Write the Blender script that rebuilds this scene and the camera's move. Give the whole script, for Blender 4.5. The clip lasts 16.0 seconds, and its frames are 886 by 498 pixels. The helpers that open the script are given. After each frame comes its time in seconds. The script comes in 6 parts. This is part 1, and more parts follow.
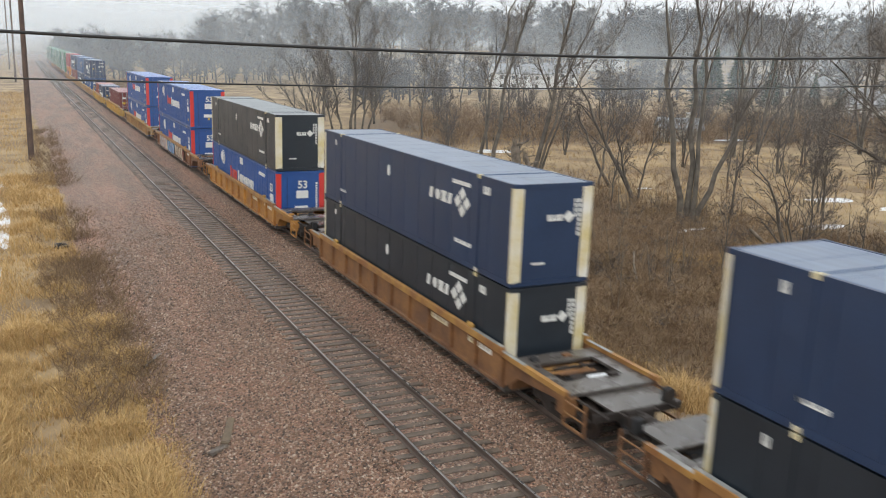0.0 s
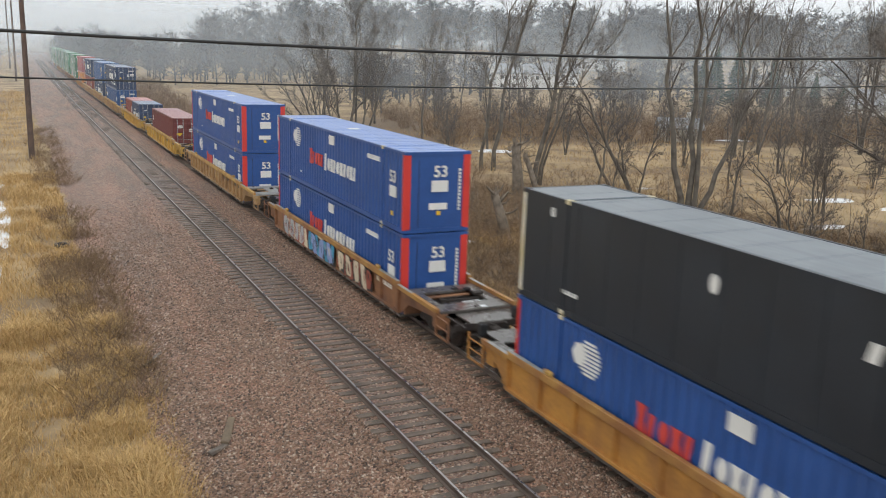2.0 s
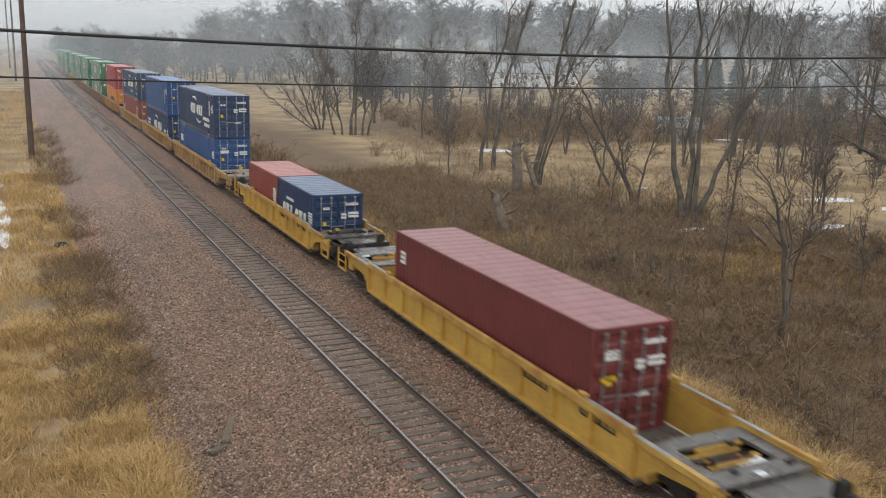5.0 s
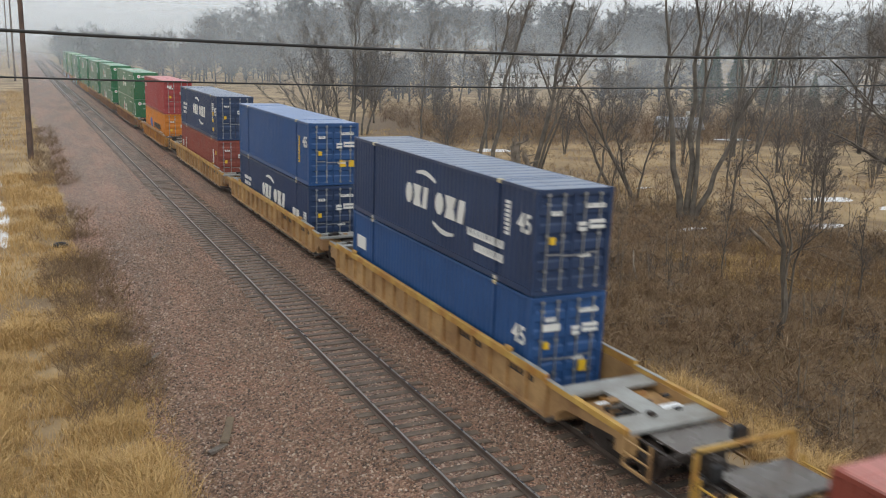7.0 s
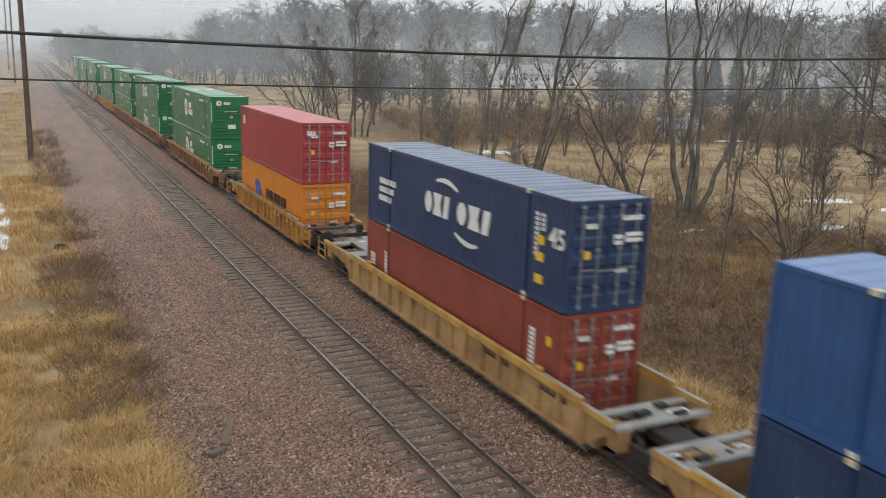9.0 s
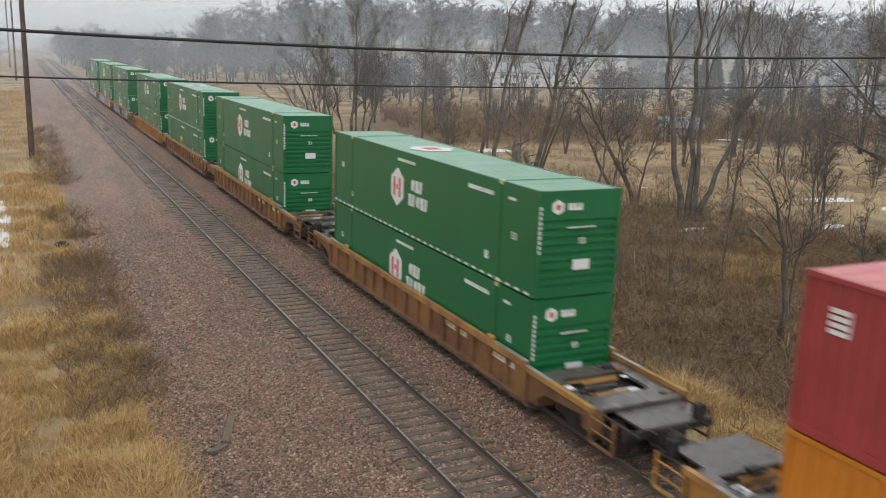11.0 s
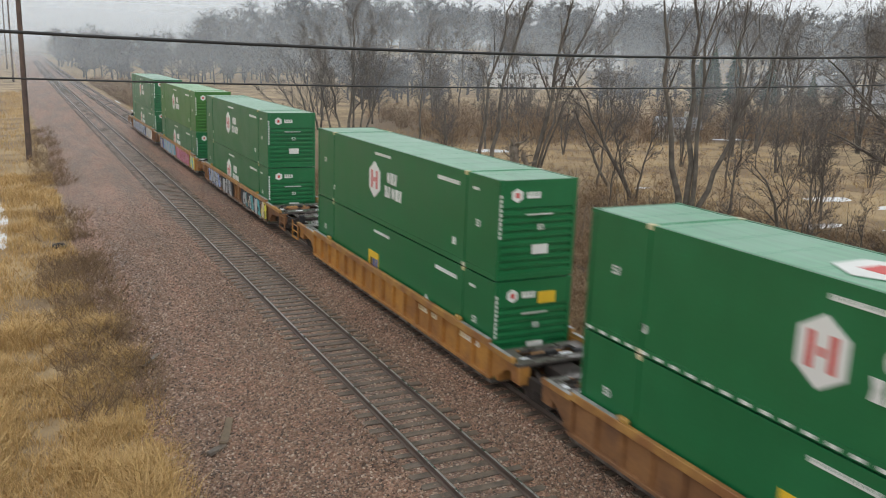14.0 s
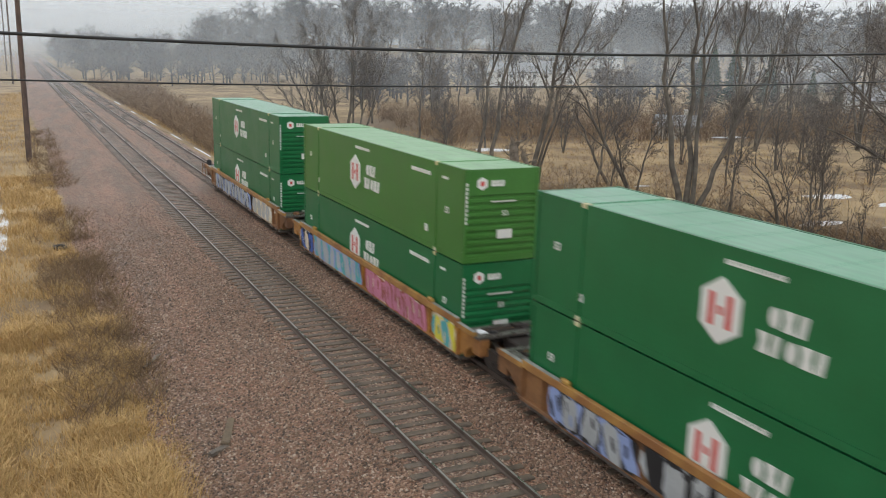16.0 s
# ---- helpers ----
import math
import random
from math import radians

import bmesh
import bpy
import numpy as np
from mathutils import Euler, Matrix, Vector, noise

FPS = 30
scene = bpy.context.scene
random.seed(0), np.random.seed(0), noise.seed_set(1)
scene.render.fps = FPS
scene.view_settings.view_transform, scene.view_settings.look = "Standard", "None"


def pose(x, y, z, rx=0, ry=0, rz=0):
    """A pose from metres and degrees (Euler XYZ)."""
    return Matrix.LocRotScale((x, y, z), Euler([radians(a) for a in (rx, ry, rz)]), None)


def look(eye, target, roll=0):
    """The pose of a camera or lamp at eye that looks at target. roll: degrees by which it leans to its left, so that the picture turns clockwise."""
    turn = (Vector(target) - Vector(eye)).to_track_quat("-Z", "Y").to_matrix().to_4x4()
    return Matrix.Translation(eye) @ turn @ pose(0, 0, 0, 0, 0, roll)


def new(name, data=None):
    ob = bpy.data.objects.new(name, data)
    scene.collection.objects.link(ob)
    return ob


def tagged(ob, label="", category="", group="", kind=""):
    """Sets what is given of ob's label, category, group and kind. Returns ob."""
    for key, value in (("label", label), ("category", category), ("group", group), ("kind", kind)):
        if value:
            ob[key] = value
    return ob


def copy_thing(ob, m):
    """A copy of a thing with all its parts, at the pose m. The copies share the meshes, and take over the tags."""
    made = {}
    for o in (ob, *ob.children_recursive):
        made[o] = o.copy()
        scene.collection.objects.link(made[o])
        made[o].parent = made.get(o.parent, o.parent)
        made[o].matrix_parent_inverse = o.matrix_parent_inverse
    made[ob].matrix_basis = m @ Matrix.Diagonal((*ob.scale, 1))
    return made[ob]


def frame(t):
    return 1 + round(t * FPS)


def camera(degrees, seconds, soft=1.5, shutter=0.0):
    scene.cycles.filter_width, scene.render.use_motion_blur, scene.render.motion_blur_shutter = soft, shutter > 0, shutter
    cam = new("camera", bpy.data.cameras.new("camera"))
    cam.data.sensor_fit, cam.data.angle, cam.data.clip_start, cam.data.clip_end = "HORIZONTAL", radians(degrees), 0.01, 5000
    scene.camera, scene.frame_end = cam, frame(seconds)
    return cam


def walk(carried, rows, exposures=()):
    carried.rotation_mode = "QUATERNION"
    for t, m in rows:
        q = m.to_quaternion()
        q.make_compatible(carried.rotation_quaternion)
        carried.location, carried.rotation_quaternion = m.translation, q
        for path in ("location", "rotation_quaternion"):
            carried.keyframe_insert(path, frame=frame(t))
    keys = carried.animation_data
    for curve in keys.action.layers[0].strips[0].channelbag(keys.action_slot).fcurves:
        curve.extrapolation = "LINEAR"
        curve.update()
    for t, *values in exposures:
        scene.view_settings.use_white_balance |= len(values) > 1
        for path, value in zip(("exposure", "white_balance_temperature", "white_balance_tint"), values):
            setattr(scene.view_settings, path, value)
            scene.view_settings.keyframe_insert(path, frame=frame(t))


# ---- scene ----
cam = camera(53.8, 16.0, soft=1.0, shutter=0.3)
EYE = (-13.34, 0.0, 9.451)
# seconds, heading to the right of the track, tilt up, lean: a phone held nearly still
HEADINGS = (
    (0.0, 26.271, -12.741, 1.943),
    (0.5, 26.252, -12.741, 1.968),
    (1.0, 26.252, -12.794, 1.969),
    (1.5, 26.250, -12.715, 1.955),
    (2.0, 26.250, -12.757, 2.017),
    (2.5, 26.248, -12.756, 2.037),
    (3.0, 26.211, -12.765, 2.039),
    (3.5, 26.245, -12.770, 2.004),
    (4.0, 26.254, -12.780, 1.993),
    (6.5, 26.265, -12.793, 1.985),
    (7.0, 26.303, -12.794, 1.965),
    (7.5, 26.303, -12.741, 1.965),
    (8.0, 26.267, -12.785, 1.961),
    (8.5, 26.271, -12.785, 1.955),
    (9.0, 26.293, -12.689, 1.943),
    (11.5, 26.243, -12.818, 2.033),
    (12.0, 26.219, -12.786, 1.971),
    (12.5, 26.280, -12.734, 1.949),
    (13.0, 26.317, -12.729, 1.967),
    (13.5, 26.327, -12.775, 1.920),
    (14.0, 26.380, -12.763, 1.898),
    (14.5, 26.318, -12.776, 1.874),
    (15.0, 26.325, -12.771, 1.830),
    (15.5, 26.316, -12.770, 1.709),
    (16.0, 26.354, -12.810, 1.581),
)


def aim(heading, tilt, lean):
    h, v = radians(heading), radians(tilt)
    way = Vector((math.sin(h) * math.cos(v), math.cos(h) * math.cos(v), math.sin(v)))
    return look(EYE, Vector(EYE) + way, lean)


walk(cam, [(t, aim(h, v, r)) for t, h, v, r in HEADINGS], [(0, 0.28), (0.5, 0.18), (2.5, 0.15), (3, 0.02), (3.5, 0.0), (16, 0.0)])

# ---- world and light: wet overcast day ----
world = bpy.data.worlds.new("overcast_sky")
scene.world = world
world.use_nodes = True
wn = world.node_tree.nodes
wl = world.node_tree.links
sky = wn.new("ShaderNodeTexSky")
sky.sky_type, sky.sun_disc = "NISHITA", False
sky.sun_elevation, sky.sun_rotation = radians(38), radians(200)
sky.air_density, sky.dust_density, sky.ozone_density = 1.0, 6.0, 1.0
pale = wn.new("ShaderNodeHueSaturation")
pale.inputs["Saturation"].default_value = 0.12
wl.new(sky.outputs[0], pale.inputs["Color"])
# thick even cloud over most of the clear-sky gradient
cloud = wn.new("ShaderNodeMix")
cloud.data_type = "RGBA"
cloud.inputs["Factor"].default_value = 0.88
cloud.inputs["B"].default_value = (8.55, 8.95, 9.25, 1)
wl.new(pale.outputs[0], cloud.inputs["A"])
wl.new(cloud.outputs["Result"], wn["Background"].inputs["Color"])
wn["Background"].inputs["Strength"].default_value = 0.11
sun = new("sun", bpy.data.lights.new("sun", "SUN"))
sun.data.energy, sun.data.angle, sun.data.color = 0.6, radians(40), (1.0, 0.985, 0.96)
sun.matrix_world = look((0, 0, 60), (15, 41, 0))

# ---- materials ----
def mat(name, base, rough=0.6, metal=0.0, vary=0.25, scale=3.0, fine=40.0, bump=0.1, second=None, coords="Object", spec=0.5):
    """A surface with stains at a large scale and grain at a fine one."""
    m = bpy.data.materials.new(name)
    m.use_nodes = True
    n, l = m.node_tree.nodes, m.node_tree.links
    b = n["Principled BSDF"]
    b.inputs["Metallic"].default_value = metal
    b.inputs["Specular IOR Level"].default_value = spec
    tc = n.new("ShaderNodeTexCoord")
    big, small = n.new("ShaderNodeTexNoise"), n.new("ShaderNodeTexNoise")
    for t, s in ((big, scale), (small, fine)):
        t.inputs["Scale"].default_value = s
        t.inputs["Detail"].default_value = 5
        l.new(tc.outputs[coords], t.inputs["Vector"])
    ramp = n.new("ShaderNodeValToRGB")
    dark = second or tuple(c * (1 - vary) for c in base)
    ramp.color_ramp.elements[0].position, ramp.color_ramp.elements[1].position = 0.35, 0.65
    ramp.color_ramp.elements[0].color, ramp.color_ramp.elements[1].color = (*dark, 1), (*base, 1)
    l.new(big.outputs["Fac"], ramp.inputs["Fac"])
    mix = n.new("ShaderNodeMix")
    mix.data_type, mix.blend_type = "RGBA", "OVERLAY"
    mix.inputs["Factor"].default_value = vary
    l.new(ramp.outputs["Color"], mix.inputs["A"])
    l.new(small.outputs["Fac"], mix.inputs["B"])
    l.new(mix.outputs["Result"], b.inputs["Base Color"])
    rr = n.new("ShaderNodeMapRange")
    rr.inputs["To Min"].default_value, rr.inputs["To Max"].default_value = max(rough - 0.12, 0.05), min(rough + 0.12, 1)
    l.new(big.outputs["Fac"], rr.inputs["Value"])
    l.new(rr.outputs["Result"], b.inputs["Roughness"])
    if bump:
        bp = n.new("ShaderNodeBump")
        bp.inputs["Strength"].default_value, bp.inputs["Distance"].default_value = bump, 0.02
        l.new(small.outputs["Fac"], bp.inputs["Height"])
        l.new(bp.outputs["Normal"], b.inputs["Normal"])
    return m


def ballast_mat(name, shade, scale=15):
    m = bpy.data.materials.new(name)
    m.use_nodes = True
    n, l = m.node_tree.nodes, m.node_tree.links
    b = n["Principled BSDF"]
    tc = n.new("ShaderNodeTexCoord")
    vor = n.new("ShaderNodeTexVoronoi")
    vor.inputs["Scale"].default_value = scale
    l.new(tc.outputs["Object"], vor.inputs["Vector"])
    ramp = n.new("ShaderNodeValToRGB")
    sep = n.new("ShaderNodeSeparateColor")
    l.new(vor.outputs["Color"], sep.inputs["Color"])
    e = ramp.color_ramp.elements
    tones = ((0.0, (0.06, 0.045, 0.038)), (0.3, (0.19, 0.122, 0.096)), (0.6, (0.275, 0.172, 0.135)), (0.85, (0.33, 0.24, 0.19)), (1.0, (0.50, 0.42, 0.36)))
    e[0].position, e[1].position = 0.0, 1.0
    for p, c in tones[1:-1]:
        e.new(p)
    for k, (p, c) in zip(sorted(e, key=lambda q: q.position), tones):
        k.color = (*(a * b for a, b in zip(c, shade)), 1)
    l.new(sep.outputs["Red"], ramp.inputs["Fac"])
    big = n.new("ShaderNodeTexNoise")
    big.inputs["Scale"].default_value, big.inputs["Detail"].default_value = 1.0, 5
    streak = n.new("ShaderNodeMapping")
    streak.inputs["Scale"].default_value = (0.85, 0.12, 0.5)
    l.new(tc.outputs["Object"], streak.inputs["Vector"])
    l.new(streak.outputs[0], big.inputs["Vector"])
    tint = n.new("ShaderNodeValToRGB")
    tint.color_ramp.elements[0].position, tint.color_ramp.elements[1].position = 0.35, 0.7
    tint.color_ramp.elements[0].color, tint.color_ramp.elements[1].color = (0.68, 0.70, 0.70, 1), (1.16, 0.99, 0.92, 1)
    l.new(big.outputs["Fac"], tint.inputs["Fac"])
    mul = n.new("ShaderNodeMix")
    mul.data_type, mul.blend_type = "RGBA", "MULTIPLY"
    mul.inputs["Factor"].default_value = 1
    l.new(ramp.outputs["Color"], mul.inputs["A"])
    l.new(tint.outputs["Color"], mul.inputs["B"])
    l.new(mul.outputs["Result"], b.inputs["Base Color"])
    b.inputs["Roughness"].default_value = 0.5
    bp = n.new("ShaderNodeBump")
    bp.invert = True
    bp.inputs["Strength"].default_value, bp.inputs["Distance"].default_value = 1.0, 0.05
    l.new(vor.outputs["Distance"], bp.inputs["Height"])
    l.new(bp.outputs["Normal"], b.inputs["Normal"])
    return m


BALLAST = ballast_mat("ballast_stone", (1.05, 0.94, 0.81))
FOULED = ballast_mat("fouled_ballast", (1.12, 1.08, 1.02), 19)
GRASS_SOIL = mat("dry_grass_ground", (0.42, 0.305, 0.165), 0.95, vary=0.35, scale=0.25, fine=9, bump=0.6, second=(0.2, 0.138, 0.08))
RAIL = mat("worn_rail_steel", (0.16, 0.12, 0.10), 0.5, 0.5, 0.3, 2, 30, 0.1)
RAILHEAD = mat("polished_rail_head", (0.45, 0.43, 0.41), 0.3, 0.9, 0.1, 2, 30, 0.02)
TIE = mat("creosoted_timber", (0.16, 0.122, 0.092), 0.46, 0, 0.45, 4, 25, 0.45, second=(0.068, 0.052, 0.04))


# ---- building helpers ----
def part(name, bm, material, parent=None, label=""):
    """Links a bmesh as one mesh object, under a thing or a part."""
    me = bpy.data.meshes.new(name)
    bm.to_mesh(me)
    bm.free()
    for m in material if isinstance(material, (list, tuple)) else [material]:
        me.materials.append(m)
    ob = new(name, me)
    ob.parent = parent
    return tagged(ob, label)


def box(bm, x0, x1, y0, y1, z0, z1, slot=0):
    """Adds an axis-aligned block."""
    v = [bm.verts.new((x, y, z)) for z in (z0, z1) for y in (y0, y1) for x in (x0, x1)]
    for q in ((0, 2, 3, 1), (4, 5, 7, 6), (0, 1, 5, 4), (2, 6, 7, 3), (0, 4, 6, 2), (1, 3, 7, 5)):
        f = bm.faces.new([v[i] for i in q])
        f.material_index = slot
    return v


def block(x0, x1, y0, y1, z0, z1, bevel=0.0):
    bm = bmesh.new()
    box(bm, x0, x1, y0, y1, z0, z1)
    if bevel:
        bmesh.ops.bevel(bm, geom=bm.edges[:], offset=bevel, segments=1, affect="EDGES")
    return bm


def empty(name, label, category, group="", m=None):
    ob = new(name)
    ob.empty_display_size = 0.5
    if m is not None:
        ob.matrix_world = m
    return tagged(ob, label, category, group)


# ---- ground, ballast and tracks ----
NEAR_TRACK = -4.305          # centre line of the empty track; the train's track runs along x = 0
TIE_STEP = 0.53


def bend(y):
    """How far both tracks swing off to the side, a long way out."""
    return 2.0e-5 * max(y - 120, 0) ** 2


def bend_turn(y):
    return math.degrees(4.0e-5 * max(y - 120, 0))



def ground_height(x, y):
    """Shoulder on one side of the tracks, a ditch and low field on the other."""
    if x < -3:
        base = -0.62 - 0.45 * min(max((-x - 6.5) / 4.5, 0), 1) - 0.2 * min(max((-x - 11) / 10, 0), 1)
    else:
        base = -0.62 - 2.1 * min(max((x - 2.6) / 6.5, 0), 1) ** 0.8 + 0.5 * min(max((x - 14) / 25, 0), 1)
    far = min(max((math.hypot(x, y) - 285) / 170, 0), 1)
    base += 15 * far * far * (3 - 2 * far) * min(max((x - 50) / 60, 0), 1)
    rough = noise.noise(Vector((x * 0.35, y * 0.35, 0))) * 0.10 + noise.noise(Vector((x * 0.06, y * 0.06, 5))) * 0.25
    return base + rough * min(max((abs(x + 3) - 7) / 4, 0), 1)


def sheet(xs, ys, height):
    """A smooth surface over a grid."""
    bm = bmesh.new()
    grid = [[bm.verts.new((x, y, height(x, y))) for x in xs] for y in ys]
    for r0, r1 in zip(grid, grid[1:]):
        for i in range(len(xs) - 1):
            bm.faces.new((r0[i], r0[i + 1], r1[i + 1], r1[i])).smooth = True
    return bm


xs = [-2500, -900, -300, -120, -60, -40] + [-30 + 0.6 * i for i in range(110)] + [37, 42, 50, 65, 90, 130, 200, 320, 600, 1200, 2500]
ys = [-600, -200, -80, -30] + [-10 + 0.9 * i for i in range(135)] + [112 + 6 * i for i in range(24)] + [270, 320, 400, 520, 700, 1000, 1500, 2600]


def littered(m):
    """Lets brown leaf litter take over from dry grass where the ground carries it."""
    n, l = m.node_tree.nodes, m.node_tree.links
    b = n["Principled BSDF"]
    old = b.inputs["Base Color"].links[0].from_socket
    at, mix, nz, add = n.new("ShaderNodeAttribute"), n.new("ShaderNodeMix"), n.new("ShaderNodeTexNoise"), n.new("ShaderNodeMath")
    at.attribute_name = "litter"
    mix.data_type = "RGBA"
    nz.inputs["Scale"].default_value, nz.inputs["Detail"].default_value = 0.5, 8
    l.new(n["Texture Coordinate"].outputs["Object"], nz.inputs["Vector"])
    add.operation = "MULTIPLY_ADD"
    add.use_clamp = True
    l.new(nz.outputs["Fac"], add.inputs[0])
    add.inputs[1].default_value = 1.6
    sub = n.new("ShaderNodeMath")
    sub.operation = "MULTIPLY_ADD"
    sub.inputs[1].default_value, sub.inputs[2].default_value = 1.7, -1.35
    l.new(at.outputs["Fac"], sub.inputs[0])
    l.new(sub.outputs[0], add.inputs[2])
    l.new(add.outputs[0], mix.inputs["Factor"])
    l.new(old, mix.inputs["A"])
    mix.inputs["B"].default_value = (0.175, 0.118, 0.07, 1)
    l.new(mix.outputs["Result"], b.inputs["Base Color"])
    return m


ground = tagged(part("ground", sheet(xs, ys, ground_height), littered(GRASS_SOIL)), "rough ground of dry straw-coloured winter grass", "ground", kind="structure")
lit = ground.data.attributes.new("litter", "FLOAT", "POINT")
for i, v in enumerate(ground.data.vertices):
    edge = 37 if v.co.y < 45 else 37 - 0.5 * (v.co.y - 45) if v.co.y < 72 else 23.5
    near = min(max((edge + 4 - v.co.x) / 9, 0), 1)
    front = 96 - 0.2 * max(v.co.x - 60, 0)
    belt = min(max((v.co.y - front) / 6, 0), 1) * min(max((front + 56 - v.co.y) / 14, 0), 1) * min(max((v.co.x - 14 - 0.12 * v.co.y) / 8, 0), 1)
    lit.data[i].value = min(max((v.co.x - 2.5) / 3, 0), 1) * max(near * min(max((240 - v.co.y) / 60, 0), 1), belt)


def ballast_height(x, y):
    """Level between the ties, a shallow swale between the tracks, falling to the toe on both sides."""
    d = min(abs(x), abs(x - NEAR_TRACK))
    z = -0.20 - 0.10 * min(max((d - 1.4) / 0.8, 0), 1)
    if x < NEAR_TRACK - 1.4:
        z = -0.20 - 0.16 * (NEAR_TRACK - 1.4 - x) - 0.02
    if x > 1.5:
        z = -0.20 - 0.5 * (x - 1.5)
    return z + 0.035 * noise.noise(Vector((x * 1.3, y * 1.3, 3))) + 0.05 * noise.noise(Vector((x * 0.4, y * 0.25, 8))) * min(max((-x - 6) / 2, 0), 1)


bx = [-11.6 + 0.25 * i for i in range(60)]
by = [-60, -40, -24, -14] + [-8 + 0.4 * i for i in range(200)] + [72 + 2 * i for i in range(50)] + [175, 200, 250, 320, 420, 600, 900]
tagged(part("ballast_bed", sheet(bx, by, ballast_height), BALLAST), "bed of wet pinkish-grey crushed quartzite ballast", "ballast", kind="structure")


def swept(profile):
    """A bar of that outline along the track's line."""
    bm = bmesh.new()
    stops = [-60, 60, 120] + [120 + 20 * k for k in range(1, 25)] + [700, 900]
    rows = [[bm.verts.new((x + bend(y), y, z)) for x, z in profile] for y in stops]
    n = len(profile)
    for r0, r1 in zip(rows, rows[1:]):
        for i in range(n):
            bm.faces.new((r0[i], r0[(i + 1) % n], r1[(i + 1) % n], r1[i]))
    bm.faces.new(rows[0][::-1]), bm.faces.new(rows[-1])
    return bm


def track(x0, label):
    top = new("railway_track")
    tagged(top, label, "railway track", kind="structure")
    top.location = (x0, 0, 0)
    for s in (-1, 1):
        c = s * 0.7525
        prof = [(c - 0.07, -0.17), (c + 0.07, -0.17), (c + 0.07, -0.155), (c + 0.012, -0.135), (c + 0.012, -0.045), (c + 0.036, -0.03),
                (c + 0.036, -0.004), (c - 0.036, -0.004), (c - 0.036, -0.03), (c - 0.012, -0.045), (c - 0.012, -0.135), (c - 0.07, -0.155)]
        r = part("rail", swept(prof), RAIL, top)
        part("rail_head", swept([(c - 0.026, -0.0035), (c + 0.026, -0.0035), (c + 0.022, 0.001), (c - 0.022, 0.001)]), RAILHEAD, r, "polished running surface")
    shapes = []
    for k in range(6):
        bm = block(-1.30, 1.30, -0.115, 0.115, -0.345, -0.165, 0.012)
        for v in bm.verts:
            v.co += Vector((random.uniform(-0.03, 0.03), random.uniform(-0.008, 0.008), random.uniform(-0.008, 0.008)))
        me = bpy.data.meshes.new("tie")
        bm.to_mesh(me)
        bm.free()
        me.materials.append(TIE)
        shapes.append(me)
    for i in range(170):
        o = new("tie", shapes[i % 6])
        o.parent = top
        o.location = (random.uniform(-0.04, 0.04), 11 + i * TIE_STEP, random.uniform(-0.008, 0.006))
        o.rotation_euler = (0, 0, random.uniform(-0.012, 0.012) + (math.pi if i % 2 else 0))
    bm = bmesh.new()
    for i in range(600):
        y = 11 + (170 + i) * TIE_STEP
        box(bm, -1.3 + bend(y), 1.3 + bend(y), y - 0.115, y + 0.115, -0.345, -0.165)
    for i in range(130):
        y = 11 - (1 + i) * TIE_STEP
        box(bm, -1.3, 1.3, y - 0.115, y + 0.115, -0.345, -0.165)
    tagged(part("far_ties", bm, TIE, top), kind="stuff")
    return top


for cx in (NEAR_TRACK, 0.0):
    cols = [cx - 1.26 + 0.12 * i for i in range(22)]
    bm = sheet(cols, by, lambda x, y: ballast_height(x, y) + 0.016 * min(1, (1.26 - abs(x - cx)) / 0.2) - 0.012 + 0.022 * min(max((y - 45) / 40, 0), 1))
    for v in bm.verts:
        v.co.x += bend(v.co.y)
    tagged(part("track_bed", bm, FOULED), "dark grimy fouled ballast between the ties", "ballast", kind="structure")
track(NEAR_TRACK, "empty railway track with worn rails on weathered timber ties")
track(0.0, "railway track with dark timber ties under the train")


